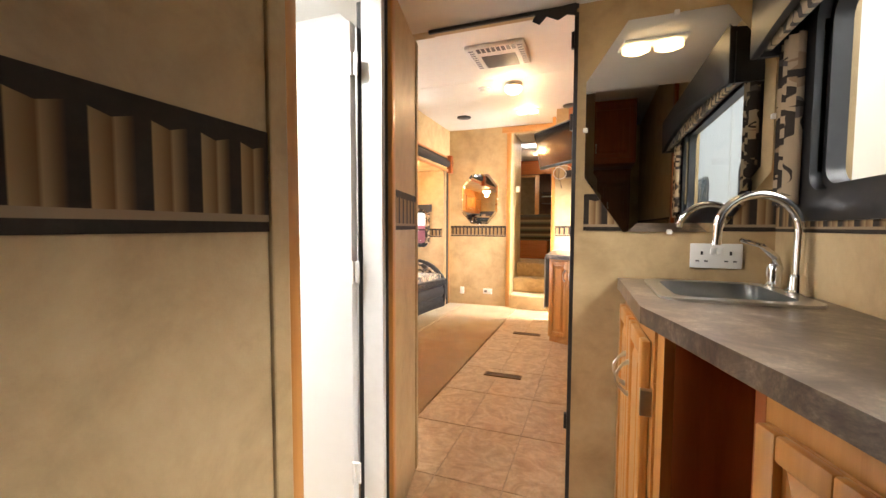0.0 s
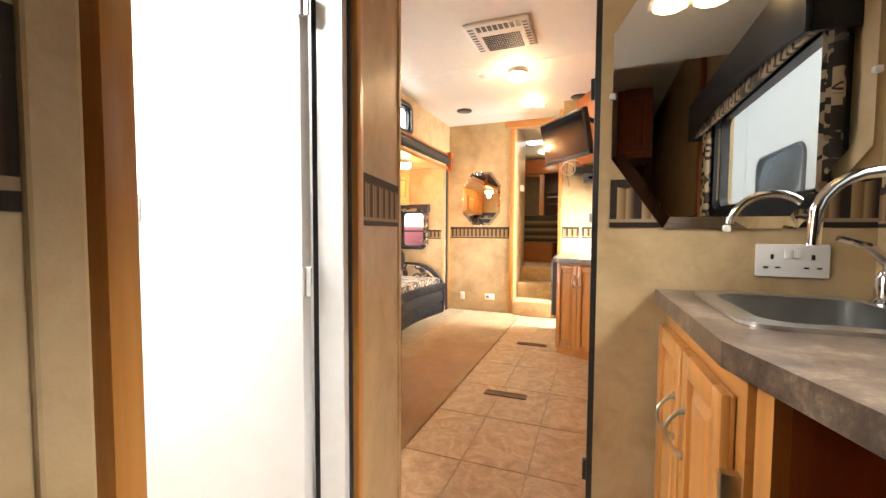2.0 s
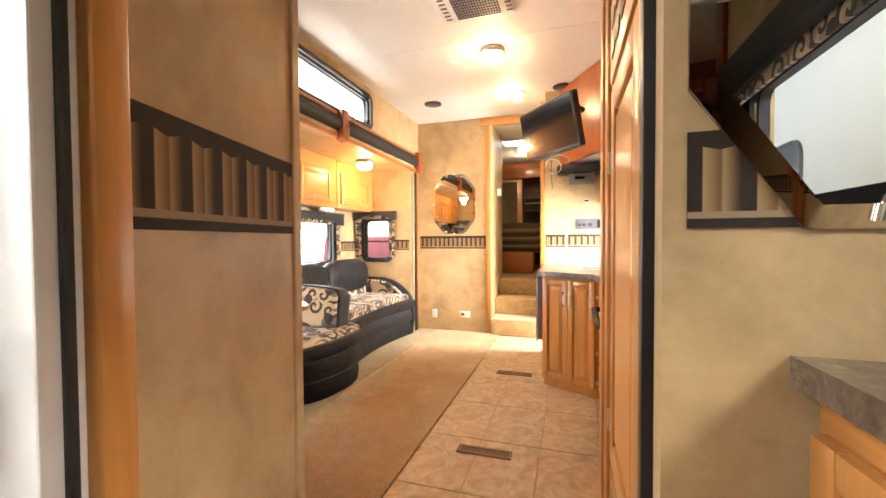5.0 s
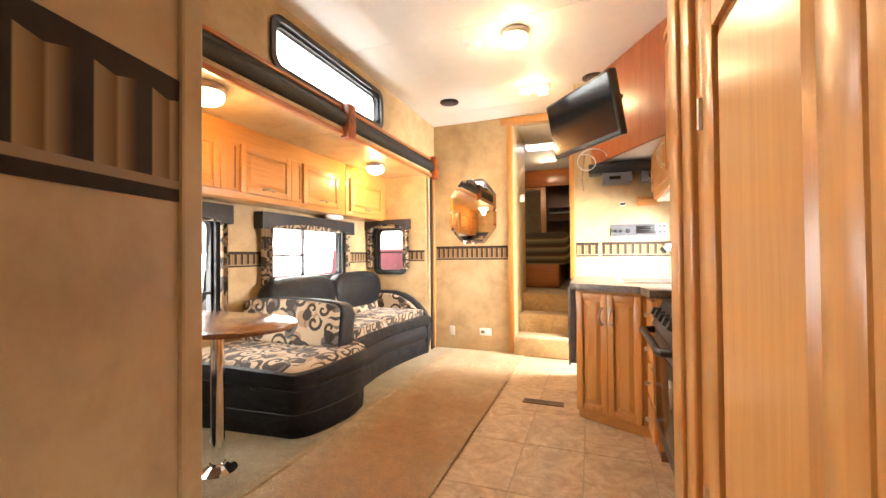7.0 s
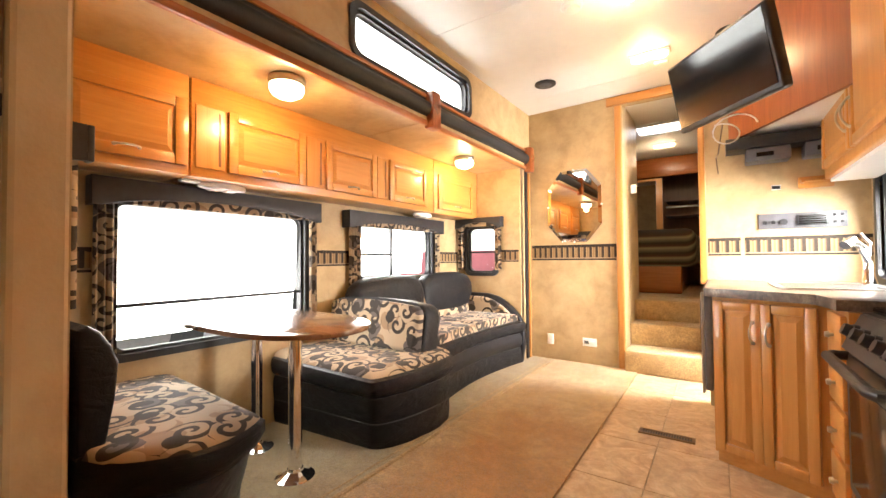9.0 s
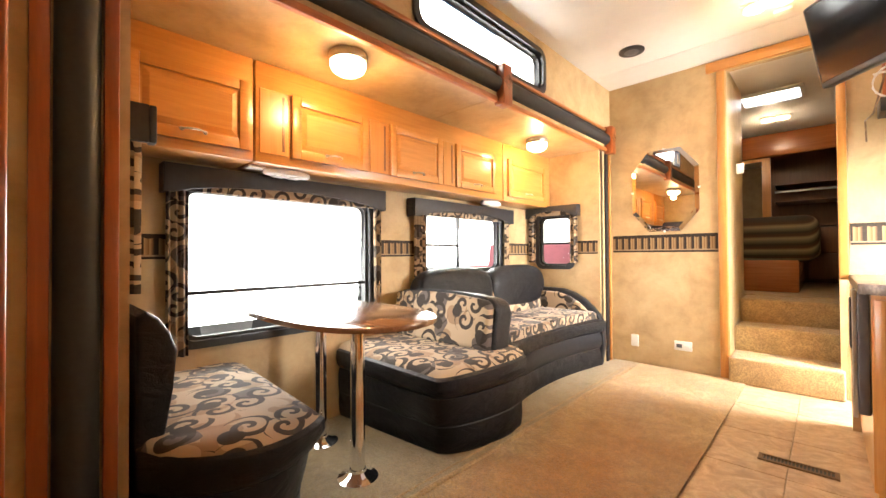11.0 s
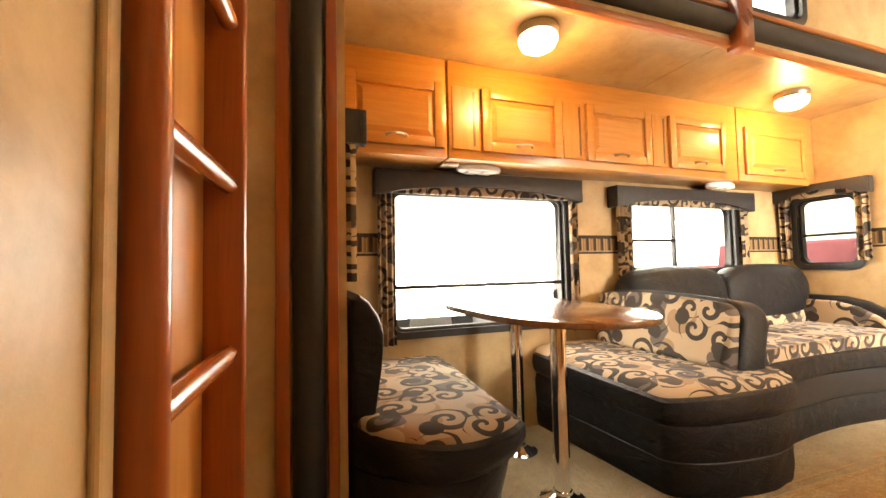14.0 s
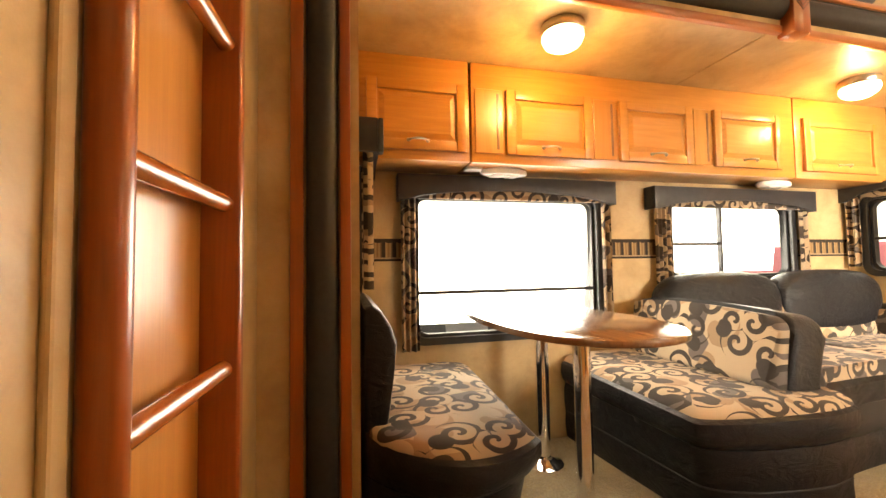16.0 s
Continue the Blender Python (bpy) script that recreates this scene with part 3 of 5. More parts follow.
for y0, y1 in ((4.0, 4.09), (5.60, 5.69)):
    bm = bx(bmesh.new(), XS, XS + 0.075, y0, y1, 1.815, 2.055, 0.012)
    blk = part("corner_block", bm, CHERRY, fr, "square cherry block with carved diamond")
    bm = bmesh.new()
    mt = facing((XS + 0.075, (y0 + y1) / 2, 1.95), (1, 0, 0)) @ pose(0, 0, 0, 0, 0, 45)
    for s in (0.018, 0.030):
        o, i = [(s, s), (-s, s), (-s, -s), (s, -s)], [(s - 0.004, s - 0.004), (4e-3 - s, s - 0.004), (4e-3 - s, 4e-3 - s), (s - 0.004, 4e-3 - s)]
        ring(bm, o, i, 0, 0.002, mt)
    part("carving", bm, DARKWOOD, blk)

# ceilings
bm = bmesh.new()
for y0, y1 in ((YP, 2.30), (2.304, 4.030), (4.034, 5.40), (5.404, YF + 0.06)):
    bx(bm, XS - 0.06, XR + 0.07, y0, y1, ZC, ZC + 0.05)
bx(bm, XS, XR, YP, YF, ZC + 0.005, ZC + 0.06)
struct("ceiling_main", bm, CEIL, "white panelled ceiling with fine seams", "ceiling")
bm = bmesh.new()
bx(bm, -0.86, XR, 0.955, YP, ZH, ZH + 0.05)
bx(bm, -0.86, XR, 0.955, 1.0, ZH + 0.051, 2.36)
bx(bm, -0.86, XR + 0.07, -2.1, 1.0, 2.361, 2.41)
struct("ceiling_hall", bm, CEIL, "white ceiling, low over the wash area and stepping up behind it", "ceiling")
# solid black strip; the shade inside the header gap is put into its colour
bm = bx(bmesh.new(), -0.6, -0.03, YP - 0.012, YP - 0.001, ZH - 0.014, ZH - 0.001)
struct("trim_header_gap_shade", bm, BLACK, "black strip standing in for the shaded gap along the passage header", "trim")
bm = prism(bmesh.new(), [(-0.19, -0.04), (-0.175, -0.01), (-0.04, -0.0), (-0.035, -0.045), (-0.07, -0.035), (-0.10, -0.05), (-0.14, -0.03), (-0.165, -0.055)], 0, 0.003, 0, 2, Matrix(((1, 0, 0, 0), (0, 0, -1, YP - 0.014), (0, 1, 0, ZH), (0, 0, 0, 1))))
solo("black_tape", bm, RUBBER, "torn black tape hanging at the passage header", "tape")
# rear wall
bm = bmesh.new()
bx(bm, -0.6, XR + 0.07, -2.15, -2.1, 0, 2.41)
struct("wall_rear", bm, PAPER, "tan wallpaper rear wall", "wall")
# bedroom shell
bm = bmesh.new()
bx(bm, -1.9, 0.25, 8.9, 8.95, 0.4, 2.5)
bx(bm, -1.9, -1.85, 5.8, 8.95, 0.4, 2.5)
bx(bm, 0.2, 0.25, 5.8, 8.95, 0.0, 2.5)
bx(bm, -1.0, -0.985, 5.80, 6.5, 0.0, 2.5)
struct("wall_bedroom", bm, PAPER, "tan wallpaper bedroom walls", "wall")
bm = bx(bmesh.new(), -1.9, 0.25, 5.8, 8.95, 2.36, 2.42)
struct("ceiling_bedroom", bm, CEIL, "grey-white bedroom ceiling", "ceiling")

# carpeted steps
for k, (y0, z) in enumerate(((5.66, 0.19), (5.95, 0.38), (6.22, 0.568))):
    bm = bx(bmesh.new(), -0.985, -0.38, y0, y0 + 0.42, 0.0 if k == 0 else z - 0.2, z, 0.018, 3)
    solo("step", bm, CARPET, "tan carpeted step up to the bedroom", "step", "bedroom steps")


# printed borders
def border(name, axis, face, sign, a0, a1, z0, z1, period):
    mat = border_mat(name + "_print", axis.upper(), period, z0, z1)
    t = 0.003 * sign
    bm = bmesh.new()
    if axis == "y":
        bx(bm, min(face, face + t), max(face, face + t), a0, a1, z0, z1)
    else:
        bx(bm, a0, a1, min(face, face + t), max(face, face + t), z0, z1)
    return struct(name, bm, mat, "printed border of tan slats between black bands", "border")


border("trim_border_closet", "y", -0.45, 1, -0.9, 0.937, 1.078, 1.232, 0.062)
border("trim_border_closet_return", "y", -0.505, 1, 0.979, 1.004, 1.085, 1.215, 0.062)
ob = border("trim_border_hall", "y", 0.0, 1, 0.043, 0.426, 1.075, 1.215, 0.062)
ob.matrix_world = Matrix.Translation((-0.592, 1.605, 0)) @ HALL
border("trim_border_mirror", "x", YP, -1, -0.0, XR, 1.075, 1.205, 0.062)
border("trim_border_sink", "y", XR, -1, -2.0, YP - 0.005, 1.075, 1.165, 0.062)
border("trim_border_front", "x", YF, -1, -1.83, -1.047, 0.955, 1.10, 0.053)
border("trim_border_kitchen", "x", 5.15, -1, -0.365, -0.19, 0.985, 1.10, 0.053)
border("trim_border_kitchen_end", "x", 5.15, -1, -0.17, XK, 0.985, 1.10, 0.053)
for y0, y1, nm in ((2.32, 2.53, "near"), (3.68, 4.05, "middle"), (5.06, 5.49, "far")):
    border("trim_border_slide_" + nm, "y", XW, 1, y0, y1, 0.936, 1.045, 0.053)
border("trim_border_slide_end", "x", 5.50, -1, -2.06, XS - 0.02, 0.945, 1.06, 0.053)


# ---------------- windows ----------------
def window(name, origin, direction, w, h, label, bars=(), r=0.05, depth=0.05, rim=0.07):
    """bars: (x0, y0, x1, y1) as fractions of the opening."""
    e = thing(name, origin, label, "window", "", "structure")
    mt = facing(origin, direction)
    bm = ring(bmesh.new(), rounded(w + rim, h + rim, r + 0.02), rounded(w, h, r), -0.03, 0.016, mt)
    ring(bm, rounded(w + 0.004, h + 0.004, r), rounded(w - 0.03, h - 0.03, r), -depth, -0.01, mt)
    part("window_frame", bm, BLACK, e, "black aluminium frame")
    for x0, y0, x1, y1 in bars:
        bm = bmesh.new()
        cx0, cx1, cy0, cy1 = (x0 - 0.5) * w, (x1 - 0.5) * w, (y0 - 0.5) * h, (y1 - 0.5) * h
        bx(bm, min(cx0, cx1) - 0.009, max(cx0, cx1) + 0.009, min(cy0, cy1) - 0.009, max(cy0, cy1) + 0.009, -0.04, -0.012, 0.003, 2, mt)
        part("glazing_bar", bm, BLACK, e)
    bm = prism(bmesh.new(), rounded(w - 0.02, h - 0.02, r), -0.045, -0.041, 0, 3, mt)
    p = part("pane", bm, GLASS, e, "clear glass")
    p.visible_shadow = False
    return e


window("window_1", (XW, 3.10, 0.91), (1, 0, 0), 1.0, 0.70, "large black-framed window behind the dinette table", [(0, 0.31, 1, 0.31)])
window("window_2", (XW, 4.55, 1.04), (1, 0, 0), 0.90, 0.44, "black-framed sliding window behind the sofa", [(0.42, 0, 0.42, 1), (0, 0.45, 0.42, 0.45)])
window("window_3", (-2.27, 5.50, 1.065), (0, -1, 0), 0.32, 0.45, "small black-framed window at the sofa end", [(0, 0.45, 1, 0.45)])
window("window_4", (-2.285, 2.31, 1.05), (0, 1, 0), 0.33, 0.42, "small black-framed window behind the bench")
window("window_5", (XS, 3.975, 2.187), (1, 0, 0), 1.15, 0.245, "long narrow black-framed window near the ceiling", r=0.06)
window("window_6", (XR, 1.18, 1.42), (-1, 0, 0), 1.12, 0.48, "black-framed window above the wash basin", rim=0.15)
window("window_7", (XK, 4.62, 1.14), (-1, 0, 0), 0.80, 0.56, "black-framed window over the kitchen sink", [(0.5, 0, 0.5, 1)])


def valance(origin, direction, w, h, label, drop, sides, cloth, d=0.085):
    """A window valance with an arched lower edge and side curtains."""
    e = thing("window_valance", origin, label, "valance", "window valances")
    mt = facing(origin, direction)
    n = 14
    arch = [(-w / 2, h / 2), (-w / 2, -h / 2)] + [(-w / 2 + 0.04 + (w - 0.08) * k / n, -h / 2 + 0.055 * math.sin(math.pi * k / n) ** 0.6 if 0 < k < n else -h / 2) for k in range(n + 1)] + [(w / 2, -h / 2), (w / 2, h / 2)]
    bm = prism(bmesh.new(), arch, d - 0.02, d, 0.005, 2, mt)
    bx(bm, -w / 2, -w / 2 + 0.015, -h / 2, h / 2, 0.0, d - 0.021, 0, 2, mt)
    bx(bm, w / 2 - 0.015, w / 2, -h / 2, h / 2, 0.0, d - 0.021, 0, 2, mt)
    bx(bm, -w / 2 + 0.016, w / 2 - 0.016, h / 2 - 0.015, h / 2, 0, d - 0.021, 0, 2, mt)
    part("box", bm, VALANCE, e)
    bm = bx(bmesh.new(), -w / 2 + 0.02, w / 2 - 0.02, -h / 2 + 0.012, h / 2 - 0.02, d - 0.045, d - 0.03, 0.003, 2, mt)
    part("lining", bm, cloth, e, "scroll-patterned cloth lining")
    for x0, x1 in sides:
        n, pleats = 24, max(2, round(abs(x1 - x0) / 0.03))
        wave = [(x0 + (x1 - x0) * k / n, 0.040 + 0.014 * math.sin(2 * math.pi * pleats * k / n)) for k in range(n + 1)]
        sheet = wave + [(x, z - 0.006) for x, z in wave[::-1]]
        bm = prism(bmesh.new(), sheet, -h / 2 - drop, -h / 2 + 0.03, 0, 2, mt @ Matrix(((1, 0, 0, 0), (0, 0, 1, 0), (0, 1, 0, 0), (0, 0, 0, 1))))
        part("side_curtain", bm, cloth, e, "scroll-patterned side curtain")
    return e


valance((XW, 3.094, 1.288), (1, 0, 0), 1.175, 0.125, "charcoal valance with scroll-patterned curtains by the dinette", 0.72, [(-0.57, -0.485), (0.525, 0.58)], CURTAIN)
valance((XW, 4.52, 1.275), (1, 0, 0), 1.185, 0.125, "charcoal valance with scroll-patterned curtains by the sofa", 0.42, [(-0.56, -0.45), (0.51, 0.58)], CURTAIN)
valance((-2.285, 5.50, 1.335), (0, -1, 0), 0.52, 0.10, "small charcoal valance at the sofa end", 0.42, [(-0.24, -0.17), (0.18, 0.25)], CURTAIN_X, 0.07)
valance((-2.25, 2.31, 1.37), (0, 1, 0), 0.50, 0.12, "small charcoal valance behind the bench", 0.48, [(-0.23, -0.14), (0.14, 0.23)], CURTAIN_X, 0.09)
valance((XR, 1.18, 1.67), (-1, 0, 0), 1.36, 0.20, "dark valance with scroll-patterned curtains over the basin", 0.42, [(-0.675, -0.59), (0.57, 0.67)], CURTAIN, 0.12)


# ---------------- joinery ----------------
def handle_bow(mt, length, bow=0.028, r=0.0045):
    bm = bmesh.new()
    t = bmesh.new()
    pts = [(0, -length / 2 + length * k / 10, 0.004 + bow * math.sin(math.pi * k / 10) ** 0.75) for k in range(11)]
    tube(t, pts, [r * (1.5 if k in (0, 10) else 1.0) for k in range(11)], 8)
    for s in (-1, 1):
        cyl(t, (0, s * length / 2, -0.001), (0, s * length / 2, 0.006), 0.009, 0.007, 12)
    add(bm, t, mt)
    return bm


def panel_door(parent, origin, direction, w, h, mat=None, handle=None, hl=0.09, name="door", rail=0.045):
    """A raised-panel cabinet door centred at origin; handle: (x, y, turn in degrees)."""
    mat = mat or WOOD
    mt = facing(origin, direction)
    bm = bmesh.new()
    o = [(w / 2, h / 2), (-w / 2, h / 2), (-w / 2, -h / 2), (w / 2, -h / 2)]
    i = [(w / 2 - rail, h / 2 - rail), (-w / 2 + rail, h / 2 - rail), (-w / 2 + rail, -h / 2 + rail), (w / 2 - rail, -h / 2 + rail)]
    bx(bm, -w / 2, w / 2, -h / 2, h / 2, 0.0, 0.008, 0.002, 1, mt)
    for x0, x1, y0, y1 in ((-w / 2, -w / 2 + rail, -h / 2, h / 2), (w / 2 - rail, w / 2, -h / 2, h / 2), (-w / 2 + rail, w / 2 - rail, h / 2 - rail, h / 2), (-w / 2 + rail, w / 2 - rail, -h / 2, -h / 2 + rail)):
        bx(bm, x0, x1, y0, y1, 0.004, 0.020, 0.0045, 2, mt)
    d = part(name, bm, mat, parent)
    a, c = rail + 0.008, rail + 0.03
    if w > 2 * c and h > 2 * c:
        t = bmesh.new()
        lo = [t.verts.new((x, y, 0.0085)) for x, y in ((w / 2 - a, h / 2 - a), (-w / 2 + a, h / 2 - a), (-w / 2 + a, -h / 2 + a), (w / 2 - a, -h / 2 + a))]
        hi = [t.verts.new((x, y, 0.0175)) for x, y in ((w / 2 - c, h / 2 - c), (-w / 2 + c, h / 2 - c), (-w / 2 + c, -h / 2 + c), (w / 2 - c, -h / 2 + c))]
        t.faces.new(hi)
        for k in range(4):
            t.faces.new((lo[k], lo[(k + 1) % 4], hi[(k + 1) % 4], hi[k]))
        bm = bmesh.new()
        add(bm, t, mt)
        part("raised_panel", bm, mat, d, "", False)
    if handle:
        x, y, turn = handle
        part("handle", handle_bow(mt @ pose(x, y, 0.02, 0, 0, turn), hl), NICKEL, d, "bowed nickel handle")
    return d


def cabinet(name, at, label, group=""):
    return thing(name, at, label, "cabinet", group)


# overhead cabinets in the slide-out: three units
XC = -2.315
units = [(2.315, 2.815, [(2.355, 2.797)]), (2.825, 4.74, [(2.99, 3.437), (3.592, 4.032), (4.172, 4.63)]), (4.75, 5.495, [(4.80, 5.39)])]
for y0, y1, doors in units:
    c = cabinet("overhead_cabinet", ((XC + XW) / 2, (y0 + y1) / 2, 1.37), "honey maple overhead cabinet with raised-panel doors", "slide-out overhead cabinets")
    bm = bx(bmesh.new(), XW, XC, y0, y1, 1.375, ZS - 0.002, 0.004)
    part("body", bm, WOOD_Y, c)
    for a, d in doors:
        panel_door(c, (XC, (a + d) / 2, 1.568), (1, 0, 0), d - a, 0.305, WOOD_Y, (0, -0.112, 90), 0.085)
    edges = [y0] + [v for dd in doors for v in dd] + [y1]
    for a, d in zip(edges[::2], edges[1::2]):
        if d - a > 0.12:
            bm = bmesh.new()
            mt = facing((XC, (a + d) / 2, 1.568), (1, 0, 0))
            w = d - a - 0.03
            bx(bm, -w / 2, w / 2, -0.15, 0.15, 0.0, 0.008, 0.003, 1, mt)
            part("filler_panel", bm, WOOD, c)
            bm = bx(bmesh.new(), w / 2 - 0.03, w / 2 - 0.018, -0.13, 0.13, 0.006, 0.010, 0.001, 1, mt)
            part("bead", bm, DARKWOOD, c)
for y in (3.02, 4.72):
    e = thing("reading_light", (-2.43, y, 1.37), "white oval plastic light under the overhead cabinet", "light", "under-cabinet lights")
    bm = prism(bmesh.new(), [(-2.42 + 0.05 * math.cos(a), y + 0.12 * math.sin(a)) for a in [2 * math.pi * k / 24 for k in range(24)]], 1.345, 1.374, 0.01, 3)
    part("housing", bm, WHITE, e)
    for s in (-1, 1):
        bm = bx(bmesh.new(), -2.45, -2.39, y + s * 0.04 - 0.028, y + s * 0.04 + 0.028, 1.338, 1.347, 0.004)
        part("lens", bm, CEIL, e)
bm = bx(bmesh.new(), -2.44, -2.38, 2.82, 2.90, 1.362, 1.374, 0.004)
solo("switch_plate", bm, WHITE, "small white switch plate under the cabinet", "switch")


# ---------------- dinette, sofa, table ----------------
def far_plan(g=0.0, over=0.0):
    """Far bench plan: straight long side, sharp corner, bowed free end; grown by g, corner pushed out by over."""
    cx, cy = -1.81 + over, 3.45 - 0.85 * over
    ex = -1.655 + 0.2 * over
    bow = [(cx + (ex - cx) * math.sin(math.pi / 2 * k / 10) + g, cy - g + (3.86 - cy + g) * (1 - math.cos(math.pi / 2 * k / 10))) for k in range(11)]
    side = [(-2.52 + (cx + g + 2.52) * k / 6, 3.385 - g + (cy - 3.385) * k / 6) for k in range(6)]
    return side + bow + [(ex + g - 0.02, 3.98), (-2.52, 3.98)]


def near_plan(g=0.0, over=0.0):
    """Near bench plan: the free end bows out from the long side round to the frame."""
    cx, cy = -1.76 + over, 2.755 + 0.4 * over
    end = [(-1.66 + 0.35 * over - 0.10 + (0.10 + g) * math.sin(math.pi * k / 12) ** 0.8 + (cx + 0.1 - 0.04 + 1.66 - 0.35 * over) * (1 - k / 12) ** 3 - 0.10 * (k / 12) ** 3, cy + g - (cy - 2.325 + g) * k / 12) for k in range(13)]
    side = [(-2.52 + (end[0][0] + 2.52) * k / 6, cy + 0.05 + g - 0.05 * k / 6) for k in range(6)]
    return side + end + [(-2.52, 2.325)]


def upholstered_bench(plan, at, label):
    e = thing("dinette_bench", at, label, "bench", "dinette benches")
    lower = [(plan(0.0, 0.00), 0.012), (plan(0.006, 0.005), 0.03), (plan(0.012, 0.012), 0.085), (plan(0.008, 0.02), 0.148)]
    upper = [(plan(0.008, 0.02), 0.152), (plan(0.014, 0.03), 0.20), (plan(0.014, 0.045), 0.26), (plan(0.006, 0.06), 0.292)]
    band = [(plan(0.008, 0.06), 0.296), (plan(0.022, 0.08), 0.318), (plan(0.030, 0.095), 0.355), (plan(0.024, 0.10), 0.395), (plan(-0.01, 0.095), 0.415)]
    part("base", loft(bmesh.new(), lower), LEATHER, e)
    part("base_panel", loft(bmesh.new(), upper), LEATHER, e)
    part("seat_band", loft(bmesh.new(), band), LEATHER, e, "padded leatherette seat edge")
    cloth = [(plan(0.010, 0.095), 0.405), (plan(0.000, 0.09), 0.422), (plan(-0.03, 0.08), 0.436), (plan(-0.09, 0.06), 0.444)]
    part("seat_cushion", loft(bmesh.new(), cloth), SWIRL_XY, e, "scroll-patterned seat cushion")
    part("piping", loft(bmesh.new(), [(plan(0.010, 0.02), 0.147), (plan(0.012, 0.02), 0.150), (plan(0.010, 0.02), 0.153)]), LEATHERPIPE, e)
    return e


XZ = Matrix(((1, 0, 0, 0), (0, 0, -1, 0), (0, 1, 0, 0), (0, 0, 0, 1)))
YZ = Matrix(((0, 0, 1, 0), (1, 0, 0, 0), (0, 1, 0, 0), (0, 0, 0, 1)))
far = upholstered_bench(far_plan, (-2.05, 3.72, 0.012), "black leatherette dinette bench with scroll-patterned seat and back cushion")


def back_face(g):
    """Outline (x, z) of the bench back: arched top, rounded free corner."""
    arc = [(-1.795 + (0.065 + g) * math.sin(a), 0.645 + (0.065 + g) * math.cos(a)) for a in [math.pi / 2 * k / 6 for k in range(7)]]
    top = [(-2.50 + 0.70 * k / 8, 0.700 + g + 0.03 * math.sin(math.pi * (k + 1) / 10)) for k in range(8)]
    return [(-1.73 + g, 0.43), (-2.50, 0.43)] + top + arc


lean = Matrix.Translation((0, 3.80, 0.43)) @ Matrix.Rotation(radians(-8), 4, "X") @ Matrix.Translation((0, -3.80, -0.43))
part("back_cushion", prism(bmesh.new(), back_face(-0.006)[::-1], -3.86, -3.745, 0.035, 4, lean @ XZ), SWIRL_XZ, far, "scroll-patterned back cushion")
part("back_shell", prism(bmesh.new(), back_face(0.010)[::-1], -3.95, -3.80, 0.022, 3, lean @ XZ), LEATHER, far, "leatherette back with a rolled edge")
part("latch", bx(bmesh.new(), -2.02, -1.975, 3.385, 3.43, 0.275, 0.312, 0.008), BLACK, far)
part("latch", bx(bmesh.new(), -2.49, -2.46, 3.365, 3.39, 0.30, 0.34, 0.004), DARKWOOD, far)

near = upholstered_bench(near_plan, (-2.1, 2.55, 0.012), "black leatherette dinette bench with scroll-patterned seat, back to the frame")
prof = [(2.32, 0.42), (2.32, 0.785), (2.345, 0.795), (2.372, 0.775), (2.40, 0.73), (2.418, 0.675), (2.405, 0.57), (2.388, 0.43)]
part("back_shell", prism(bmesh.new(), prof, -2.50, -1.815, 0.016, 3, YZ), LEATHER, near, "creased black leatherette back")
prof = [(2.36, 0.43), (2.36, 0.70), (2.40, 0.715), (2.426, 0.672), (2.414, 0.57), (2.398, 0.43)]
part("back_cushion", prism(bmesh.new(), prof, -2.49, -1.875, 0.012, 3, YZ), SWIRL_XZ, near, "scroll-patterned front of the back cushion")

tb = thing("dinette_table", (-1.95, 3.0, 0.012), "brown stone-look dinette table on two chrome legs", "table")
pts = []
for k in range(40):
    a = 2 * math.pi * k / 40
    c, s = math.cos(a), math.sin(a)
    pts.append((-1.91 + 0.49 * math.copysign(abs(c) ** (0.8 if c > 0 else 0.5), c), 2.985 + 0.265 * math.copysign(abs(s) ** (0.8 if c > 0 else 0.6), s)))
TABLETOP = timber("burl_laminate", (0.15, 0.07, 0.035), (0.34, 0.18, 0.095), "x", 0.2, 1.0)
TABLETOP.node_tree.nodes["Principled BSDF"].inputs["Coat Roughness"].default_value = 0.2
part("tabletop", prism(bmesh.new(), pts, 0.706, 0.725, 0.006, 2), TABLETOP, tb)
for x, y in ((-1.895, 3.083), (-2.30, 3.135)):
    bm = cyl(bmesh.new(), (x, y, 0.02), (x, y, 0.706), 0.030, None, 24)
    lg = part("leg", bm, CHROME, tb, "chrome tube leg")
    bm = lathe(bmesh.new(), (x, y, 0.012), [(0.085, 0), (0.085, 0.004), (0.06, 0.012), (0.036, 0.03), (0.034, 0.04)])
    part("floor_flange", bm, CHROME, lg)

sofa = thing("sofa", (-2.15, 4.8, 0.012), "black leatherette sofa with scroll-patterned cushions and curved arms", "sofa")


def sofa_plan(inset=0.0, x0=-2.52, dip=0.085):
    """Sofa plan whose front edge curves inwards between the arms."""
    n = 14
    return [(x0, 4.06), (x0, 5.47)] + [(-1.82 + inset - dip * math.sin(math.pi * (1 - k / n)), 5.47 - (5.47 - 4.06) * k / n) for k in range(n + 1)]


part("base", loft(bmesh.new(), [(sofa_plan(-0.005), 0.012), (sofa_plan(0.006), 0.06), (sofa_plan(0.004), 0.12), (sofa_plan(-0.006), 0.158)]), LEATHER, sofa)
part("base_band", loft(bmesh.new(), [(sofa_plan(-0.004), 0.160), (sofa_plan(0.014), 0.19), (sofa_plan(0.014), 0.25), (sofa_plan(-0.004), 0.288)]), LEATHERPIPE, sofa)
part("seat_band", loft(bmesh.new(), [(sofa_plan(-0.002), 0.290), (sofa_plan(0.022), 0.305), (sofa_plan(0.030), 0.345), (sofa_plan(0.020), 0.385), (sofa_plan(-0.02), 0.40)]), LEATHER, sofa)
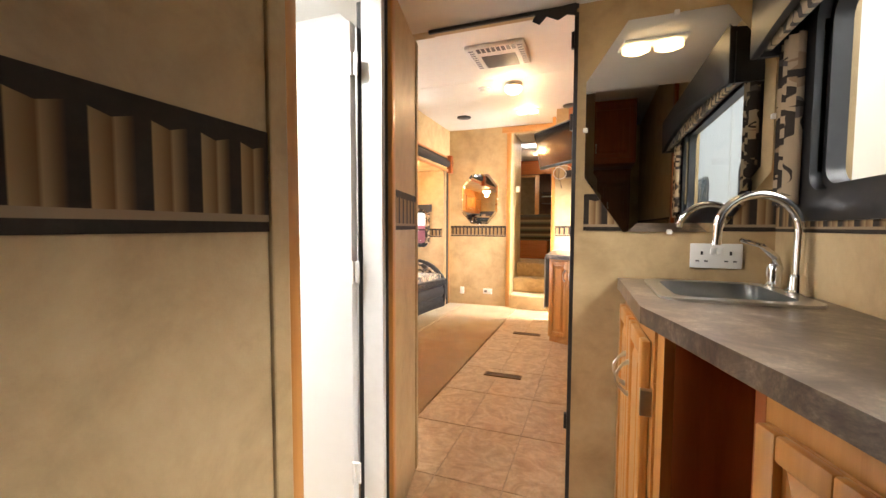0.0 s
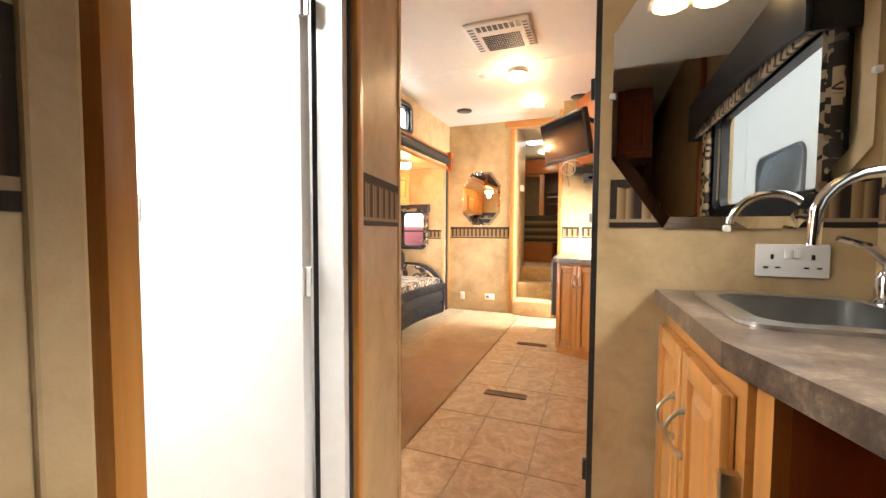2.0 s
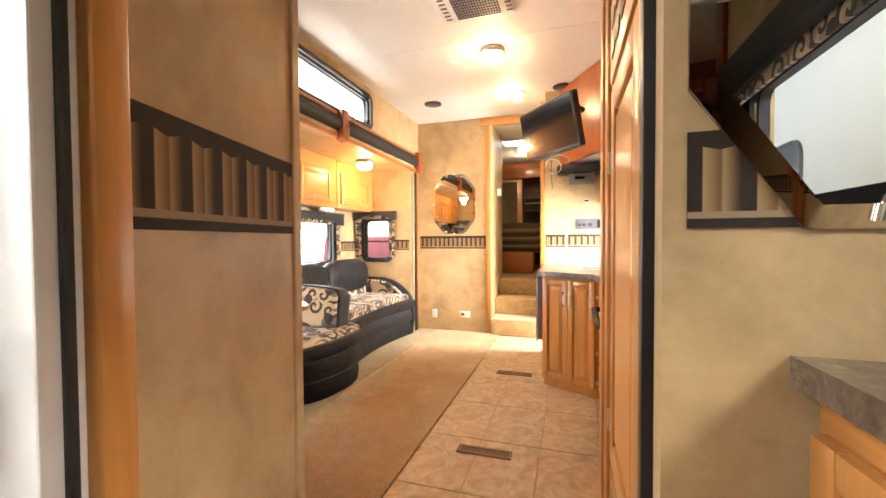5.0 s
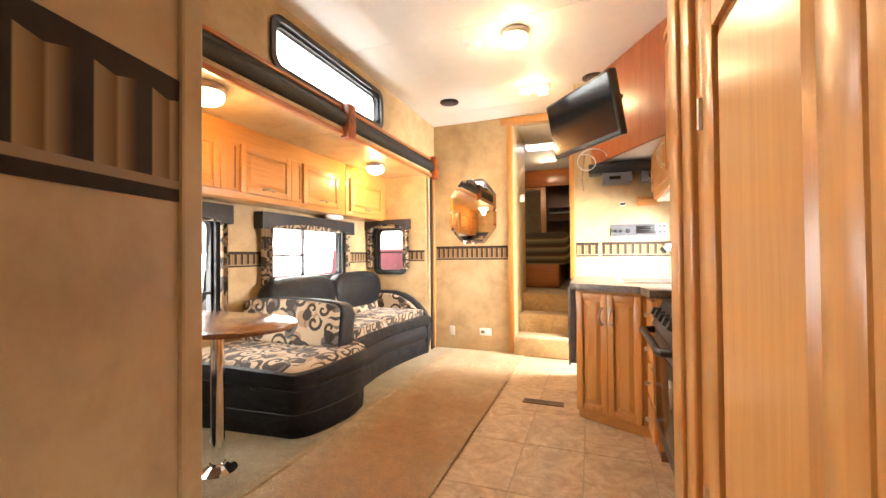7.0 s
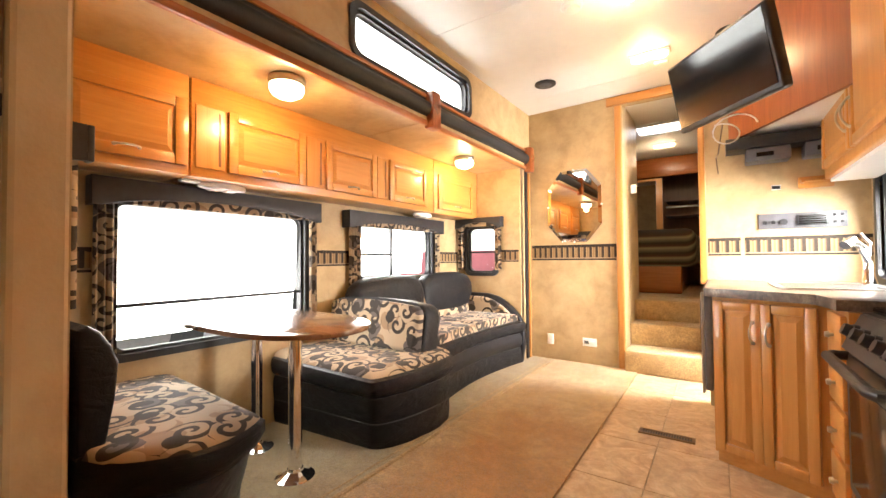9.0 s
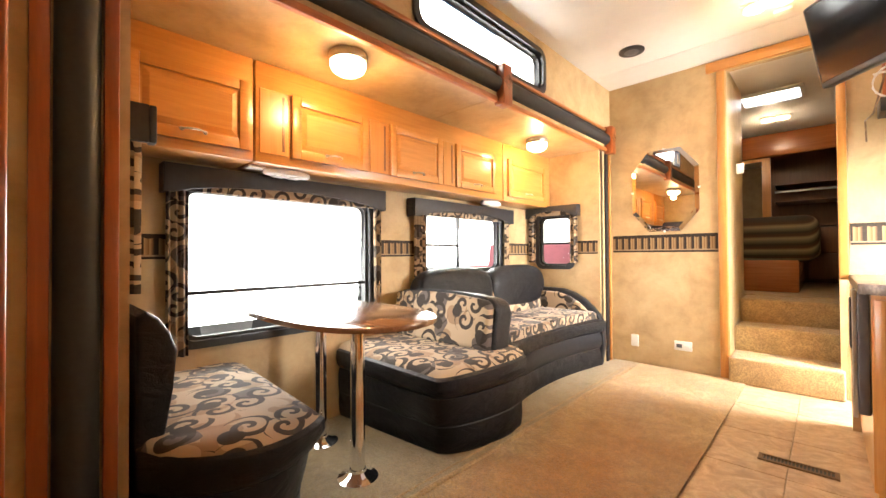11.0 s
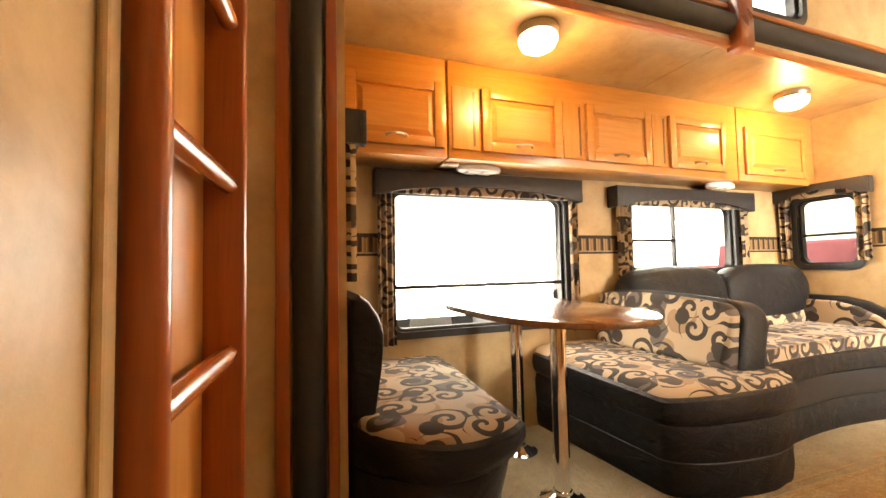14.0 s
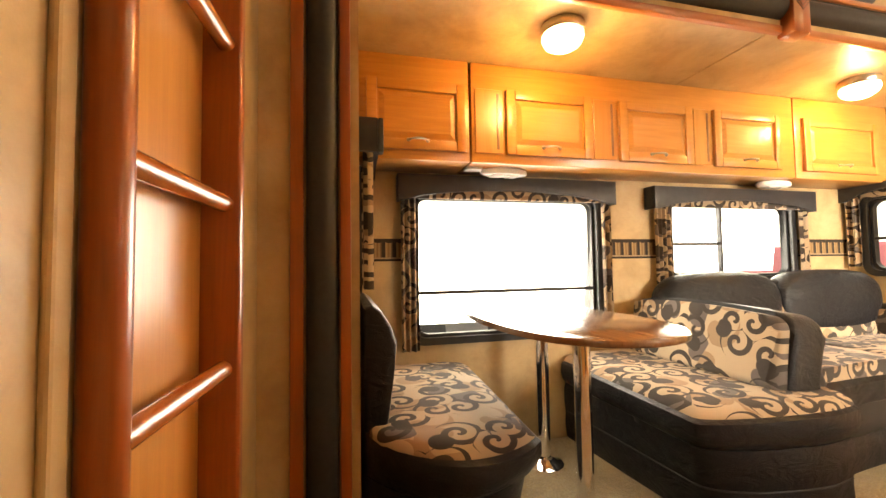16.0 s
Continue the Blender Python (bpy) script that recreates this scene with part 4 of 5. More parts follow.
for y0, y1 in ((4.10, 4.77), (4.775, 5.43)):
    dip = [(-1.85 - 0.06 * math.sin(math.pi * ((y0 + (y1 - y0) * k / 8) - 4.06) / 1.41), y0 + (y1 - y0) * k / 8) for k in range(9)]
    seat = [(-2.42, y0)] + dip + [(-2.42, y1)]
    part("seat_cushion", prism(bmesh.new(), seat, 0.35, 0.462, 0.035, 4), SWIRL_XY, sofa, "scroll-patterned seat cushion")
    bm = bx(bmesh.new(), -2.50, -2.35, y0 + 0.01, y1 - 0.02, 0.42, 0.735, 0.06, 4, Matrix.Translation((-2.4, 0, 0.5)) @ Matrix.Rotation(radians(-10), 4, "Y") @ Matrix.Translation((2.4, 0, -0.5)))
    part("back_cushion", bm, SWIRL_YZ, sofa, "scroll-patterned back cushion")
for ya, yb in ((3.90, 4.672), (4.678, 5.47)):
    rolls = []
    for k in range(25):
        u = -math.cos(math.pi * k / 24) * 0.999
        f = (1 - abs(u) ** 3.2) ** 0.38
        section = []
        for q in range(20):
            a = 2 * math.pi * q / 20
            c, d = math.cos(a), math.sin(a)
            section.append((-2.435 + (0.05 + 0.05 * f) * math.copysign(abs(c) ** 0.7, c), 0.66 + (0.06 + 0.135 * f) * math.copysign(abs(d) ** 0.75, d)))
        rolls.append((section, (ya + yb) / 2 + u * (yb - ya) / 2))
    bm = loft(bmesh.new(), rolls, Matrix(((1, 0, 0, 0), (0, 0, 1, 0), (0, 1, 0, 0), (0, 0, 0, 1))))
    part("headrest", bm, LEATHER, sofa, "rounded black headrest")
part("headrest_core", bx(bmesh.new(), -2.53, -2.41, 4.0, 5.40, 0.60, 0.80, 0.02, 3), LEATHER, sofa)
arms = ((4.005, 4.105, [(-1.79, 0.35), (-1.80, 0.43), (-1.835, 0.53), (-1.875, 0.61), (-1.925, 0.675), (-2.0, 0.70), (-2.52, 0.71)]),
        (5.425, 5.495, [(-1.80, 0.36), (-1.845, 0.43), (-1.90, 0.50), (-1.97, 0.56), (-2.06, 0.61), (-2.17, 0.638), (-2.52, 0.645)]))
for y0, y1, slope in arms:
    prof = [(-2.52, 0.012), (-1.825, 0.012), (-1.795, 0.18)] + slope
    arm = part("arm", prism(bmesh.new(), prof, -y1, -y0, 0.022, 3, XZ), LEATHERPIPE, sofa, "curved grey-black arm")
    if y0 > 5:
        prof = [(-2.45, 0.44), (-1.87, 0.44)] + [(x - 0.035, z - 0.03) for x, z in slope[1:-1]] + [(-2.45, 0.612)]
        part("arm_pad", prism(bmesh.new(), prof, -5.432, -5.385, 0.018, 3, XZ), SWIRL_XZ, arm, "scroll-patterned arm pad")

# ---------------- lamps and ceiling fittings ----------------
def dome_light(x, y, z, label):
    e = thing("ceiling_light", (x, y, z), label, "light", "dome ceiling lights")
    part("collar", lathe(bmesh.new(), (x, y, z), [(0.082, 0), (0.086, -0.012), (0.082, -0.03), (0.078, -0.034)]), NICKEL, e, "brushed nickel collar")
    part("shade", lathe(bmesh.new(), (x, y, z), [(0.077, -0.034), (0.08, -0.05), (0.07, -0.072), (0.045, -0.088), (0.012, -0.094)]), LAMPGLASS, e, "lit frosted glass bowl")


dome_light(-1.985, 3.10, ZS, "lit dome light on the slide-out ceiling")
dome_light(-2.08, 4.87, ZS, "lit dome light on the slide-out ceiling")
dome_light(-0.68, 4.19, ZC, "lit dome light on the white ceiling")


def twin_light(x, y, z, label):
    e = thing("twin_light", (x, y, z), label, "light", "twin ceiling lights")
    part("base", bx(bmesh.new(), x - 0.13, x + 0.13, y - 0.05, y + 0.05, z - 0.014, z, 0.006), WHITE, e)
    for s in (-1, 1):
        bm = prism(bmesh.new(), [(px + x + s * 0.062, py + y) for px, py in rounded(0.105, 0.08, 0.03)], z - 0.038, z - 0.014, 0.012, 3)
        part("lens", bm, LAMPGLASS_B, e, "lit plastic lens")


twin_light(-0.68, 5.08, ZC, "twin-lens light on the white ceiling")
twin_light(0.25, 1.55, ZH, "twin-lens light above the wash basin")
twin_light(-0.82, 7.5, 2.36, "twin-lens light on the bedroom ceiling")
e = thing("roof_skylight", (-0.8, 6.75, 2.36), "bright square skylight in the bedroom ceiling", "skylight")
part("frame", ring(bmesh.new(), rounded(0.46, 0.36, 0.03), rounded(0.40, 0.30, 0.02), 2.335, 2.36, Matrix.Translation((-0.8, 6.75, 0))), WHITE, e)
part("diffuser", bx(bmesh.new(), -1.0, -0.6, 6.6, 6.9, 2.345, 2.355), SKYLIGHT, e)

vent = thing("air_conditioner_grille", (-0.66, 3.51, ZC), "white plastic air-conditioner grille on the ceiling", "vent")
X0, X1, Y0, Y1 = -0.885, -0.45, 3.31, 3.72
part("panel", bx(bmesh.new(), X0, X1, Y0, Y1, ZC - 0.028, ZC, 0.012, 3), WHITE, vent)
bm = bmesh.new()
for k in range(17):
    bx(bm, -0.79 + 0.0155 * k, -0.783 + 0.0155 * k, 3.47, 3.69, ZC - 0.032, ZC - 0.027)
for k in range(9):
    bx(bm, -0.79, -0.535, 3.475 + 0.026 * k, 3.479 + 0.026 * k, ZC - 0.033, ZC - 0.0285)
part("grating", bm, GREYPLASTIC, vent, "fine grey grating", False)
for x0 in (-0.86, -0.50):
    for k in range(9):
        bm = bx(bmesh.new(), x0, x0 + 0.035, 3.35 + 0.04 * k, 3.362 + 0.04 * k, ZC - 0.031, ZC - 0.026)
        part("slot", bm, GREYPLASTIC, vent)
for k in range(8):
    bm = bx(bmesh.new(), -0.80 + 0.037 * k, -0.775 + 0.037 * k, 3.335, 3.40, ZC - 0.031, ZC - 0.026)
    part("slot", bm, GREYPLASTIC, vent)
e = thing("smoke_alarm", (-0.967, 4.226, ZC), "round white smoke alarm on the ceiling", "alarm")
part("base", lathe(bmesh.new(), (-0.967, 4.226, ZC), [(0.062, 0), (0.062, -0.012), (0.055, -0.018)]), WHITE, e)
part("cover", lathe(bmesh.new(), (-0.967, 4.226, ZC), [(0.045, -0.018), (0.043, -0.03), (0.03, -0.034)]), WHITE, e)
for x, y in ((-1.452, 5.128), (-0.215, 5.06)):
    e = thing("ceiling_speaker", (x, y, ZC), "round black speaker in the ceiling", "speaker", "ceiling speakers")
    part("rim", lathe(bmesh.new(), (x, y, ZC), [(0.085, 0), (0.085, -0.008), (0.075, -0.012)]), BLACK, e)
    part("cone", lathe(bmesh.new(), (x, y, ZC), [(0.05, -0.012), (0.045, -0.016), (0.02, -0.018)]), GREYPLASTIC, e)
e = thing("gas_detector", (-0.62, 5.26, ZC), "small white detector on the ceiling", "alarm")
part("case", bx(bmesh.new(), -0.67, -0.58, 5.23, 5.29, ZC - 0.02, ZC, 0.006), WHITE, e)


# ---------------- floor vents ----------------
def floor_vent(x0, x1, y0, y1):
    e = thing("floor_vent", ((x0 + x1) / 2, (y0 + y1) / 2, 0), "brown metal heating vent in the vinyl floor", "vent", "floor vents")
    part("frame", ring(bmesh.new(), [(x1, y1), (x0, y1), (x0, y0), (x1, y0)], [(x1 - 0.012, y1 - 0.012), (x0 + 0.012, y1 - 0.012), (x0 + 0.012, y0 + 0.012), (x1 - 0.012, y0 + 0.012)], 0.0, 0.008), NICKEL_D, e)
    part("well", bx(bmesh.new(), x0 + 0.011, x1 - 0.011, y0 + 0.011, y1 - 0.011, 0.0, 0.0035), BLACK, e)
    n = 20
    for k in range(n):
        a = x0 + 0.014 + (x1 - x0 - 0.03) * k / (n - 1)
        part("slat", bx(bmesh.new(), a, a + 0.004, y0 + 0.012, y1 - 0.012, 0.003, 0.0075), NICKEL_D, e)


NICKEL_D = plain("bronze_metal", (0.20, 0.13, 0.075), 0.4, 0.6, 0.1, 50)
floor_vent(-0.69, -0.42, 3.235, 3.305)
floor_vent(-0.70, -0.43, 4.44, 4.51)


# ---------------- mirrors ----------------
def octagon(x0, x1, z0, z1, cx, cz):
    return [(x1, z1 - cz), (x1 - cx, z1), (x0 + cx, z1), (x0, z1 - cz), (x0, z0 + cz), (x0 + cx, z0), (x1 - cx, z0), (x1, z0 + cz)]


def oct_mirror(y, x0, x1, z0, z1, cx, cz, label):
    e = thing("wall_mirror", ((x0 + x1) / 2, y, (z0 + z1) / 2), label, "mirror", "octagonal mirrors")
    mt = Matrix(((1, 0, 0, 0), (0, 0, -1, y), (0, 1, 0, 0), (0, 0, 0, 1)))
    xm, zm = (x0 + x1) / 2, (z0 + z1) / 2
    full = octagon(x0, x1, z0, z1, cx, cz)
    inner = [(xm + (a - xm) * (1 - 0.03 / (xm - x0)), zm + (c - zm) * (1 - 0.03 / (zm - z0))) for a, c in full]
    t = bmesh.new()
    o, i = [t.verts.new((a, c, 0.0065)) for a, c in full], [t.verts.new((a, c, 0.0095)) for a, c in inner]
    bk = [t.verts.new((a, c, 0.004)) for a, c in full]
    for k in range(8):
        t.faces.new((o[k], o[(k + 1) % 8], i[(k + 1) % 8], i[k]))
        t.faces.new((bk[k], bk[(k + 1) % 8], o[(k + 1) % 8], o[k]))
    bm = bmesh.new()
    add(bm, t, mt)
    part("bevelled_rim", bm, MIRROR, e, "bevelled glass rim", False)
    t = bmesh.new()
    t.faces.new([t.verts.new((a, c, 0.0095)) for a, c in inner])
    bm = bmesh.new()
    add(bm, t, mt)
    part("glass", bm, MIRROR, e, "silvered glass", False)
    part("backing", prism(bmesh.new(), full, 0.0, 0.004, 0, 2, mt), BLACK, e)
    for a, c in ((xm, z1), (xm, z0), (x0, zm), (x1, zm)):
        part("clip", bx(bmesh.new(), a - 0.008, a + 0.008, y - 0.014, y, c - 0.008, c + 0.008, 0.003), WHITE, e)


oct_mirror(YF, -1.66, -1.165, 1.125, 1.80, 0.13, 0.16, "octagonal frameless mirror on the front wall")
oct_mirror(YP, 0.0, 0.545, 1.072, 1.785, 0.13, 0.19, "octagonal frameless mirror above the basin")


# ---------------- sockets ----------------
def plate(name, x, y, z, w, h, label, cat):
    e = thing(name, (x, y, z), label, cat)
    part("plate", bx(bmesh.new(), x - w / 2, x + w / 2, y - 0.008, y, z - h / 2, z + h / 2, 0.003), WHITE, e)
    return e


e = plate("double_socket", 0.408, YP, 0.995, 0.145, 0.08, "white double wall socket with switches", "socket")
for s in (-1, 1):
    for dx, dz, w, h in ((0, 0.014, 0.006, 0.012), (-0.012, -0.012, 0.010, 0.004), (0.012, -0.012, 0.010, 0.004)):
        part("pin_hole", bx(bmesh.new(), 0.408 + s * 0.04 + dx - w / 2, 0.408 + s * 0.04 + dx + w / 2, YP - 0.0095, YP - 0.007, 0.99 + dz - h / 2, 0.99 + dz + h / 2), BLACK, e)
    part("switch", bx(bmesh.new(), 0.408 + s * 0.009 - 0.007, 0.408 + s * 0.009 + 0.007, YP - 0.014, YP - 0.007, 1.0, 1.022, 0.002), WHITE, e)
plate("blank_plate", -1.655, YF, 0.20, 0.06, 0.10, "small white wall plate near the floor", "plate")
e = plate("wall_outlet", -1.29, YF, 0.205, 0.125, 0.075, "grey and white wall outlet near the floor", "socket")
for s in (-1, 1):
    part("face", bx(bmesh.new(), -1.29 + s * 0.027 - 0.02, -1.29 + s * 0.027 + 0.02, YF - 0.012, YF - 0.007, 0.19, 0.22, 0.003), GREYPLASTIC if s < 0 else WHITE, e)
plate("light_switch", -0.93, YF + 0.2, 1.6, 0.05, 0.08, "white switch beside the bedroom steps", "switch")

# ---------------- white door ----------------
dr = thing("door_1", (-0.69, 1.565, 0), "white door standing open into the washroom", "door", "", "structure")
mt = Matrix.Translation((-0.69, 1.567, 0)) @ Matrix.Rotation(radians(3), 4, "Z")
part("slab", bx(bmesh.new(), -0.60, 0.0, -0.035, 0.0, 0.02, 1.725, 0.004, 2, mt), DOORWHITE, dr)
for z in (0.28, 0.94, 1.59):
    bm = bx(bmesh.new(), -0.005, 0.028, -0.040, -0.034, z - 0.035, z + 0.035, 0.002, 1, mt)
    cyl(bm, tuple(mt @ Vector((0.008, -0.042, z - 0.035))), tuple(mt @ Vector((0.008, -0.042, z + 0.035))), 0.006, None, 10)
    part("hinge", bm, ALU, dr, "white-painted hinge")
part("handle", bx(bmesh.new(), -0.57, -0.53, -0.06, -0.035, 1.08, 1.16, 0.006, 2, mt), STEEL, dr)

# ---------------- wash area: counter, cabinets, sink ----------------
ct = thing("worktop", (0.4, 1.2, 0.87), "brown stone-look laminate worktop of the wash area", "worktop")
SX0, SX1, SY0, SY1 = 0.22, 0.50, 1.56, 1.90
edge = [(0.565, 1.965), (0.118, 1.965), (0.135, 1.43), (0.142, 1.405), (0.33, 0.76), (0.40, 0.5), (0.42, -0.9), (0.565, -0.9)]
part("slab", prism(bmesh.new(), [(0.118, 1.965), (0.565, 1.965), (0.565, SY1), (0.1215, SY1)], 0.872, 0.91), LAMINATE, ct, "", False)
part("slab", prism(bmesh.new(), [(0.1215, SY1), (SX0, SY1), (SX0, SY0), (0.1315, SY0)], 0.872, 0.91), LAMINATE, ct, "", False)
part("slab", prism(bmesh.new(), [(SX1, SY1), (0.565, SY1), (0.565, SY0), (SX1, SY0)], 0.872, 0.91), LAMINATE, ct, "", False)
part("slab", prism(bmesh.new(), [(0.1315, SY0), (0.565, SY0), (0.565, -0.9), (0.42, -0.9), (0.40, 0.5), (0.33, 0.76), (0.142, 1.405), (0.135, 1.43)], 0.872, 0.91), LAMINATE, ct, "", False)

sk = thing("wash_basin", (0.36, 1.73, 0.91), "stainless steel basin set into the worktop", "sink")
cx, cy = (SX0 + SX1) / 2, (SY0 + SY1) / 2
mt = Matrix.Translation((cx, cy, 0))
part("rim", ring(bmesh.new(), rounded(0.335, 0.395, 0.05), rounded(0.26, 0.32, 0.05), 0.9105, 0.917, mt), STEEL, sk)
bm = bmesh.new()
ring(bm, rounded(0.268, 0.328, 0.05), rounded(0.26, 0.32, 0.05), 0.77, 0.913, mt)
prism(bm, rounded(0.265, 0.325, 0.05), 0.765, 0.772, 0, 2, mt)
part("bowl", bm, STEEL, sk)
part("drain", lathe(bmesh.new(), (cx, cy, 0.772), [(0.035, 0), (0.033, 0.004), (0.02, 0.003)]), CHROME, sk)
fc = thing("basin_faucet", (0.525, 1.80, 0.91), "tall chrome gooseneck faucet with side lever", "faucet")
part("base", lathe(bmesh.new(), (0.535, 1.735, 0.91), [(0.028, 0), (0.028, 0.01), (0.02, 0.016), (0.018, 0.05), (0.013, 0.055)]), CHROME, fc)
pts = [(0.535, 1.735, 0.95), (0.535, 1.735, 1.08)] + [(0.535 - 0.095 * (1 - math.cos(a)), 1.735 - 0.012 * (1 - math.cos(a)), 1.08 + 0.095 * math.sin(a)) for a in [math.pi * k / 12 for k in range(1, 12)]] + [(0.345, 1.71, 1.04)]
part("spout", tube(bmesh.new(), pts, 0.0115, 12), CHROME, fc)
part("lever_base", lathe(bmesh.new(), (0.525, 1.85, 0.91), [(0.026, 0), (0.026, 0.01), (0.019, 0.016), (0.019, 0.06), (0.01, 0.075)]), CHROME, fc)
part("lever", tube(bmesh.new(), [(0.535, 1.85, 0.965), (0.525, 1.847, 1.0), (0.49, 1.84, 1.035), (0.435, 1.832, 1.052)], [0.013, 0.011, 0.008, 0.006], 10), CHROME, fc)

vc = cabinet("vanity_cabinet", (0.35, 1.68, 0), "maple vanity cabinet with two narrow panel doors")
part("carcass", prism(bmesh.new(), [(0.145, 1.955), (0.56, 1.955), (0.56, 1.42), (0.165, 1.42)], 0.08, 0.74), WOOD, vc)
part("top_rail", prism(bmesh.new(), [(0.145, 1.955), (0.17, 1.955), (0.19, 1.42), (0.165, 1.42)], 0.741, 0.871), WOOD_Y, vc)
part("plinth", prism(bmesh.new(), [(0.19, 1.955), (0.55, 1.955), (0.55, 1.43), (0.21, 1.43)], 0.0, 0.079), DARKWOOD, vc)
nd = Vector((-0.535, -0.02, 0)).normalized()
panel_door(vc, (0.149, 1.82, 0.465), nd, 0.235, 0.72, WOOD, (-0.085 * -1, 0.20, 0), 0.09)
panel_door(vc, (0.158, 1.57, 0.465), nd, 0.235, 0.72, WOOD, (0.085 * -1, 0.20, 0), 0.09)
bm = bx(bmesh.new(), 0.139, 0.165, 1.424, 1.442, 0.66, 0.72, 0.002)
part("hinge", bm, NICKEL, vc)
# open bay and rear cabinet along the slanted front
sl = (Vector((0.33, 0.76, 0)) - Vector((0.142, 1.405, 0))).normalized()
nn = Vector((sl.y, -sl.x, 0))
if nn.x > 0:
    nn = -nn
rc = cabinet("base_cabinet", (0.45, 0.9, 0), "maple base cabinet with an open bay and panel doors")


def on_front(d, inset=0.02):
    p = Vector((0.142, 1.405, 0)) + sl * d - nn * inset
    return p.x, p.y


bm = prism(bmesh.new(), [on_front(0.02), on_front(0.05), on_front(0.05, 0.042), on_front(0.02, 0.042)], 0.08, 0.87)
part("stile", bm, WOOD, rc)
part("bay_back", bx(bmesh.new(), 0.50, 0.52, 1.0, 1.415, 0.08, 0.87), CHERRY, rc)
part("bay_liner", prism(bmesh.new(), [(0.185, 1.418), (0.50, 1.418), (0.50, 1.408), (0.185, 1.408)], 0.101, 0.87), CHERRY, rc, "red-brown inner side")
part("bay_floor", prism(bmesh.new(), [on_front(0.046), on_front(0.33), (0.50, 1.05), (0.50, 1.40)], 0.08, 0.10), CHERRY, rc)
part("bay_side", prism(bmesh.new(), [on_front(0.315), on_front(0.335), (0.50, 1.10), (0.50, 1.12)], 0.101, 0.87), CHERRY, rc)
part("carcass", prism(bmesh.new(), [on_front(0.336), on_front(0.67), (0.42, 0.5), (0.43, -0.9), (0.56, -0.9), (0.56, 1.08)], 0.08, 0.87), WOOD, rc)
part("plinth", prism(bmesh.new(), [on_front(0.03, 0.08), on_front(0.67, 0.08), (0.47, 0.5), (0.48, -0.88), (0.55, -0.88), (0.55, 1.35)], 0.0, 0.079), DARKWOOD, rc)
for d, hx in ((0.42, -1), (0.585, 1)):
    p = on_front(d, 0.019)
    panel_door(rc, (p[0], p[1], 0.47), nn, 0.15, 0.72, WOOD, (-0.045 * hx, 0.18, 0), 0.10, rail=0.035)

# rear overhead cabinet and closet front, seen in the mirror
oc = cabinet("rear_cabinet", (0.0, -1.1, 1.73), "dark cherry overhead cabinet across the rear of the room")
part("body", bx(bmesh.new(), -0.448, 0.42, -1.4, -0.92, 1.73, 2.355, 0.004), CHERRY, oc)
for x in (-0.22, 0.20):
    panel_door(oc, (x, -0.92, 2.04), (0, 1, 0), 0.40, 0.52, CHERRY, (0.15, -0.16, 0), 0.08)
rw = thing("rear_closet", (-0.02, -1.9, 0), "dark brown closet front under the rear cabinet", "closet")
part("body", bx(bmesh.new(), -0.448, 0.42, -2.09, -1.45, 0, 2.355, 0.004), DARKWOOD, rw)
for x in (-0.22, 0.20):
    panel_door(rw, (x, -1.45, 0.86), (0, 1, 0), 0.40, 1.5, DARKWOOD, (0.15, 0.1, 0), 0.08)
bm = bx(bmesh.new(), XR - 0.028, XR - 0.004, 0.27, 0.34, 0.92, 2.355, 0.006)
struct("trim_rear_post", bm, CHERRY, "cherry cover strip on the side wall", "trim", True)

# ---------------- fridge cabinet and pantry ----------------
fg = cabinet("fridge_cabinet", (0.3, 2.6, 0), "tall maple cabinet around a panelled fridge")
part("side", bx(bmesh.new(), -0.043, 0.56, 2.056, 2.098, 0, 2.40, 0.004), WOOD, fg)
part("gap_seal", bx(bmesh.new(), -0.047, 0.5, 2.021, 2.054, 0.02, 2.38, 0.003), BLACK, fg)
part("body", bx(bmesh.new(), -0.02, 0.56, 2.10, 2.60, 0.0, 2.40), WOOD, fg)
panel_door(fg, (-0.02, 2.35, 0.95), (-1, 0, 0), 0.48, 1.06, WOOD, None, 0.12, "fridge_door", 0.07)
panel_door(fg, (-0.02, 2.35, 0.23), (-1, 0, 0), 0.48, 0.34, WOOD, None, 0.1, "lower_door", 0.06)
panel_door(fg, (-0.02, 2.35, 2.05), (-1, 0, 0), 0.48, 0.62, WOOD, None, 0.1, "upper_door", 0.06)
bm = bx(bmesh.new(), -0.042, -0.02, 2.11, 2.59, 1.50, 1.72, 0.004)
gr = part("vent_panel", bm, WOOD_Y, fg)
for r0 in (1.57, 1.65):
    for k in range(4):
        y = 2.19 + 0.107 * k
        part("vent_slot", prism(bmesh.new(), rounded(0.09, 0.034, 0.017), 0, 0.002, 0, 2, facing((-0.0425, y, r0), (-1, 0, 0))), BLACK, gr)
bm = bmesh.new()
for y0, y1, x in ((2.602, 2.68, -0.03), (2.682, 2.77, -0.042), (2.772, 2.86, -0.05), (2.862, 2.93, -0.042), (2.932, 2.98, -0.03)):
    part("pilaster_board", bx(bmesh.new(), x, 0.56, y0, y1, 0.0, 2.40, 0.007, 3), WOOD, fg)
for z in (0.5, 1.25):
    part("hinge", bx(bmesh.new(), -0.046, -0.036, 2.588, 2.604, z, z + 0.06, 0.001), NICKEL, fg)

part("filler", bx(bmesh.new(), 0.07, 0.56, 2.981, 3.31, 0.0, 0.79, 0.004), WOOD, fg)

for z in (0.30, 1.45, 1.75):
    part("side_hinge", bx(bmesh.new(), -0.058, -0.044, 2.03, 2.052, z, z + 0.06, 0.003), BLACK, fg)

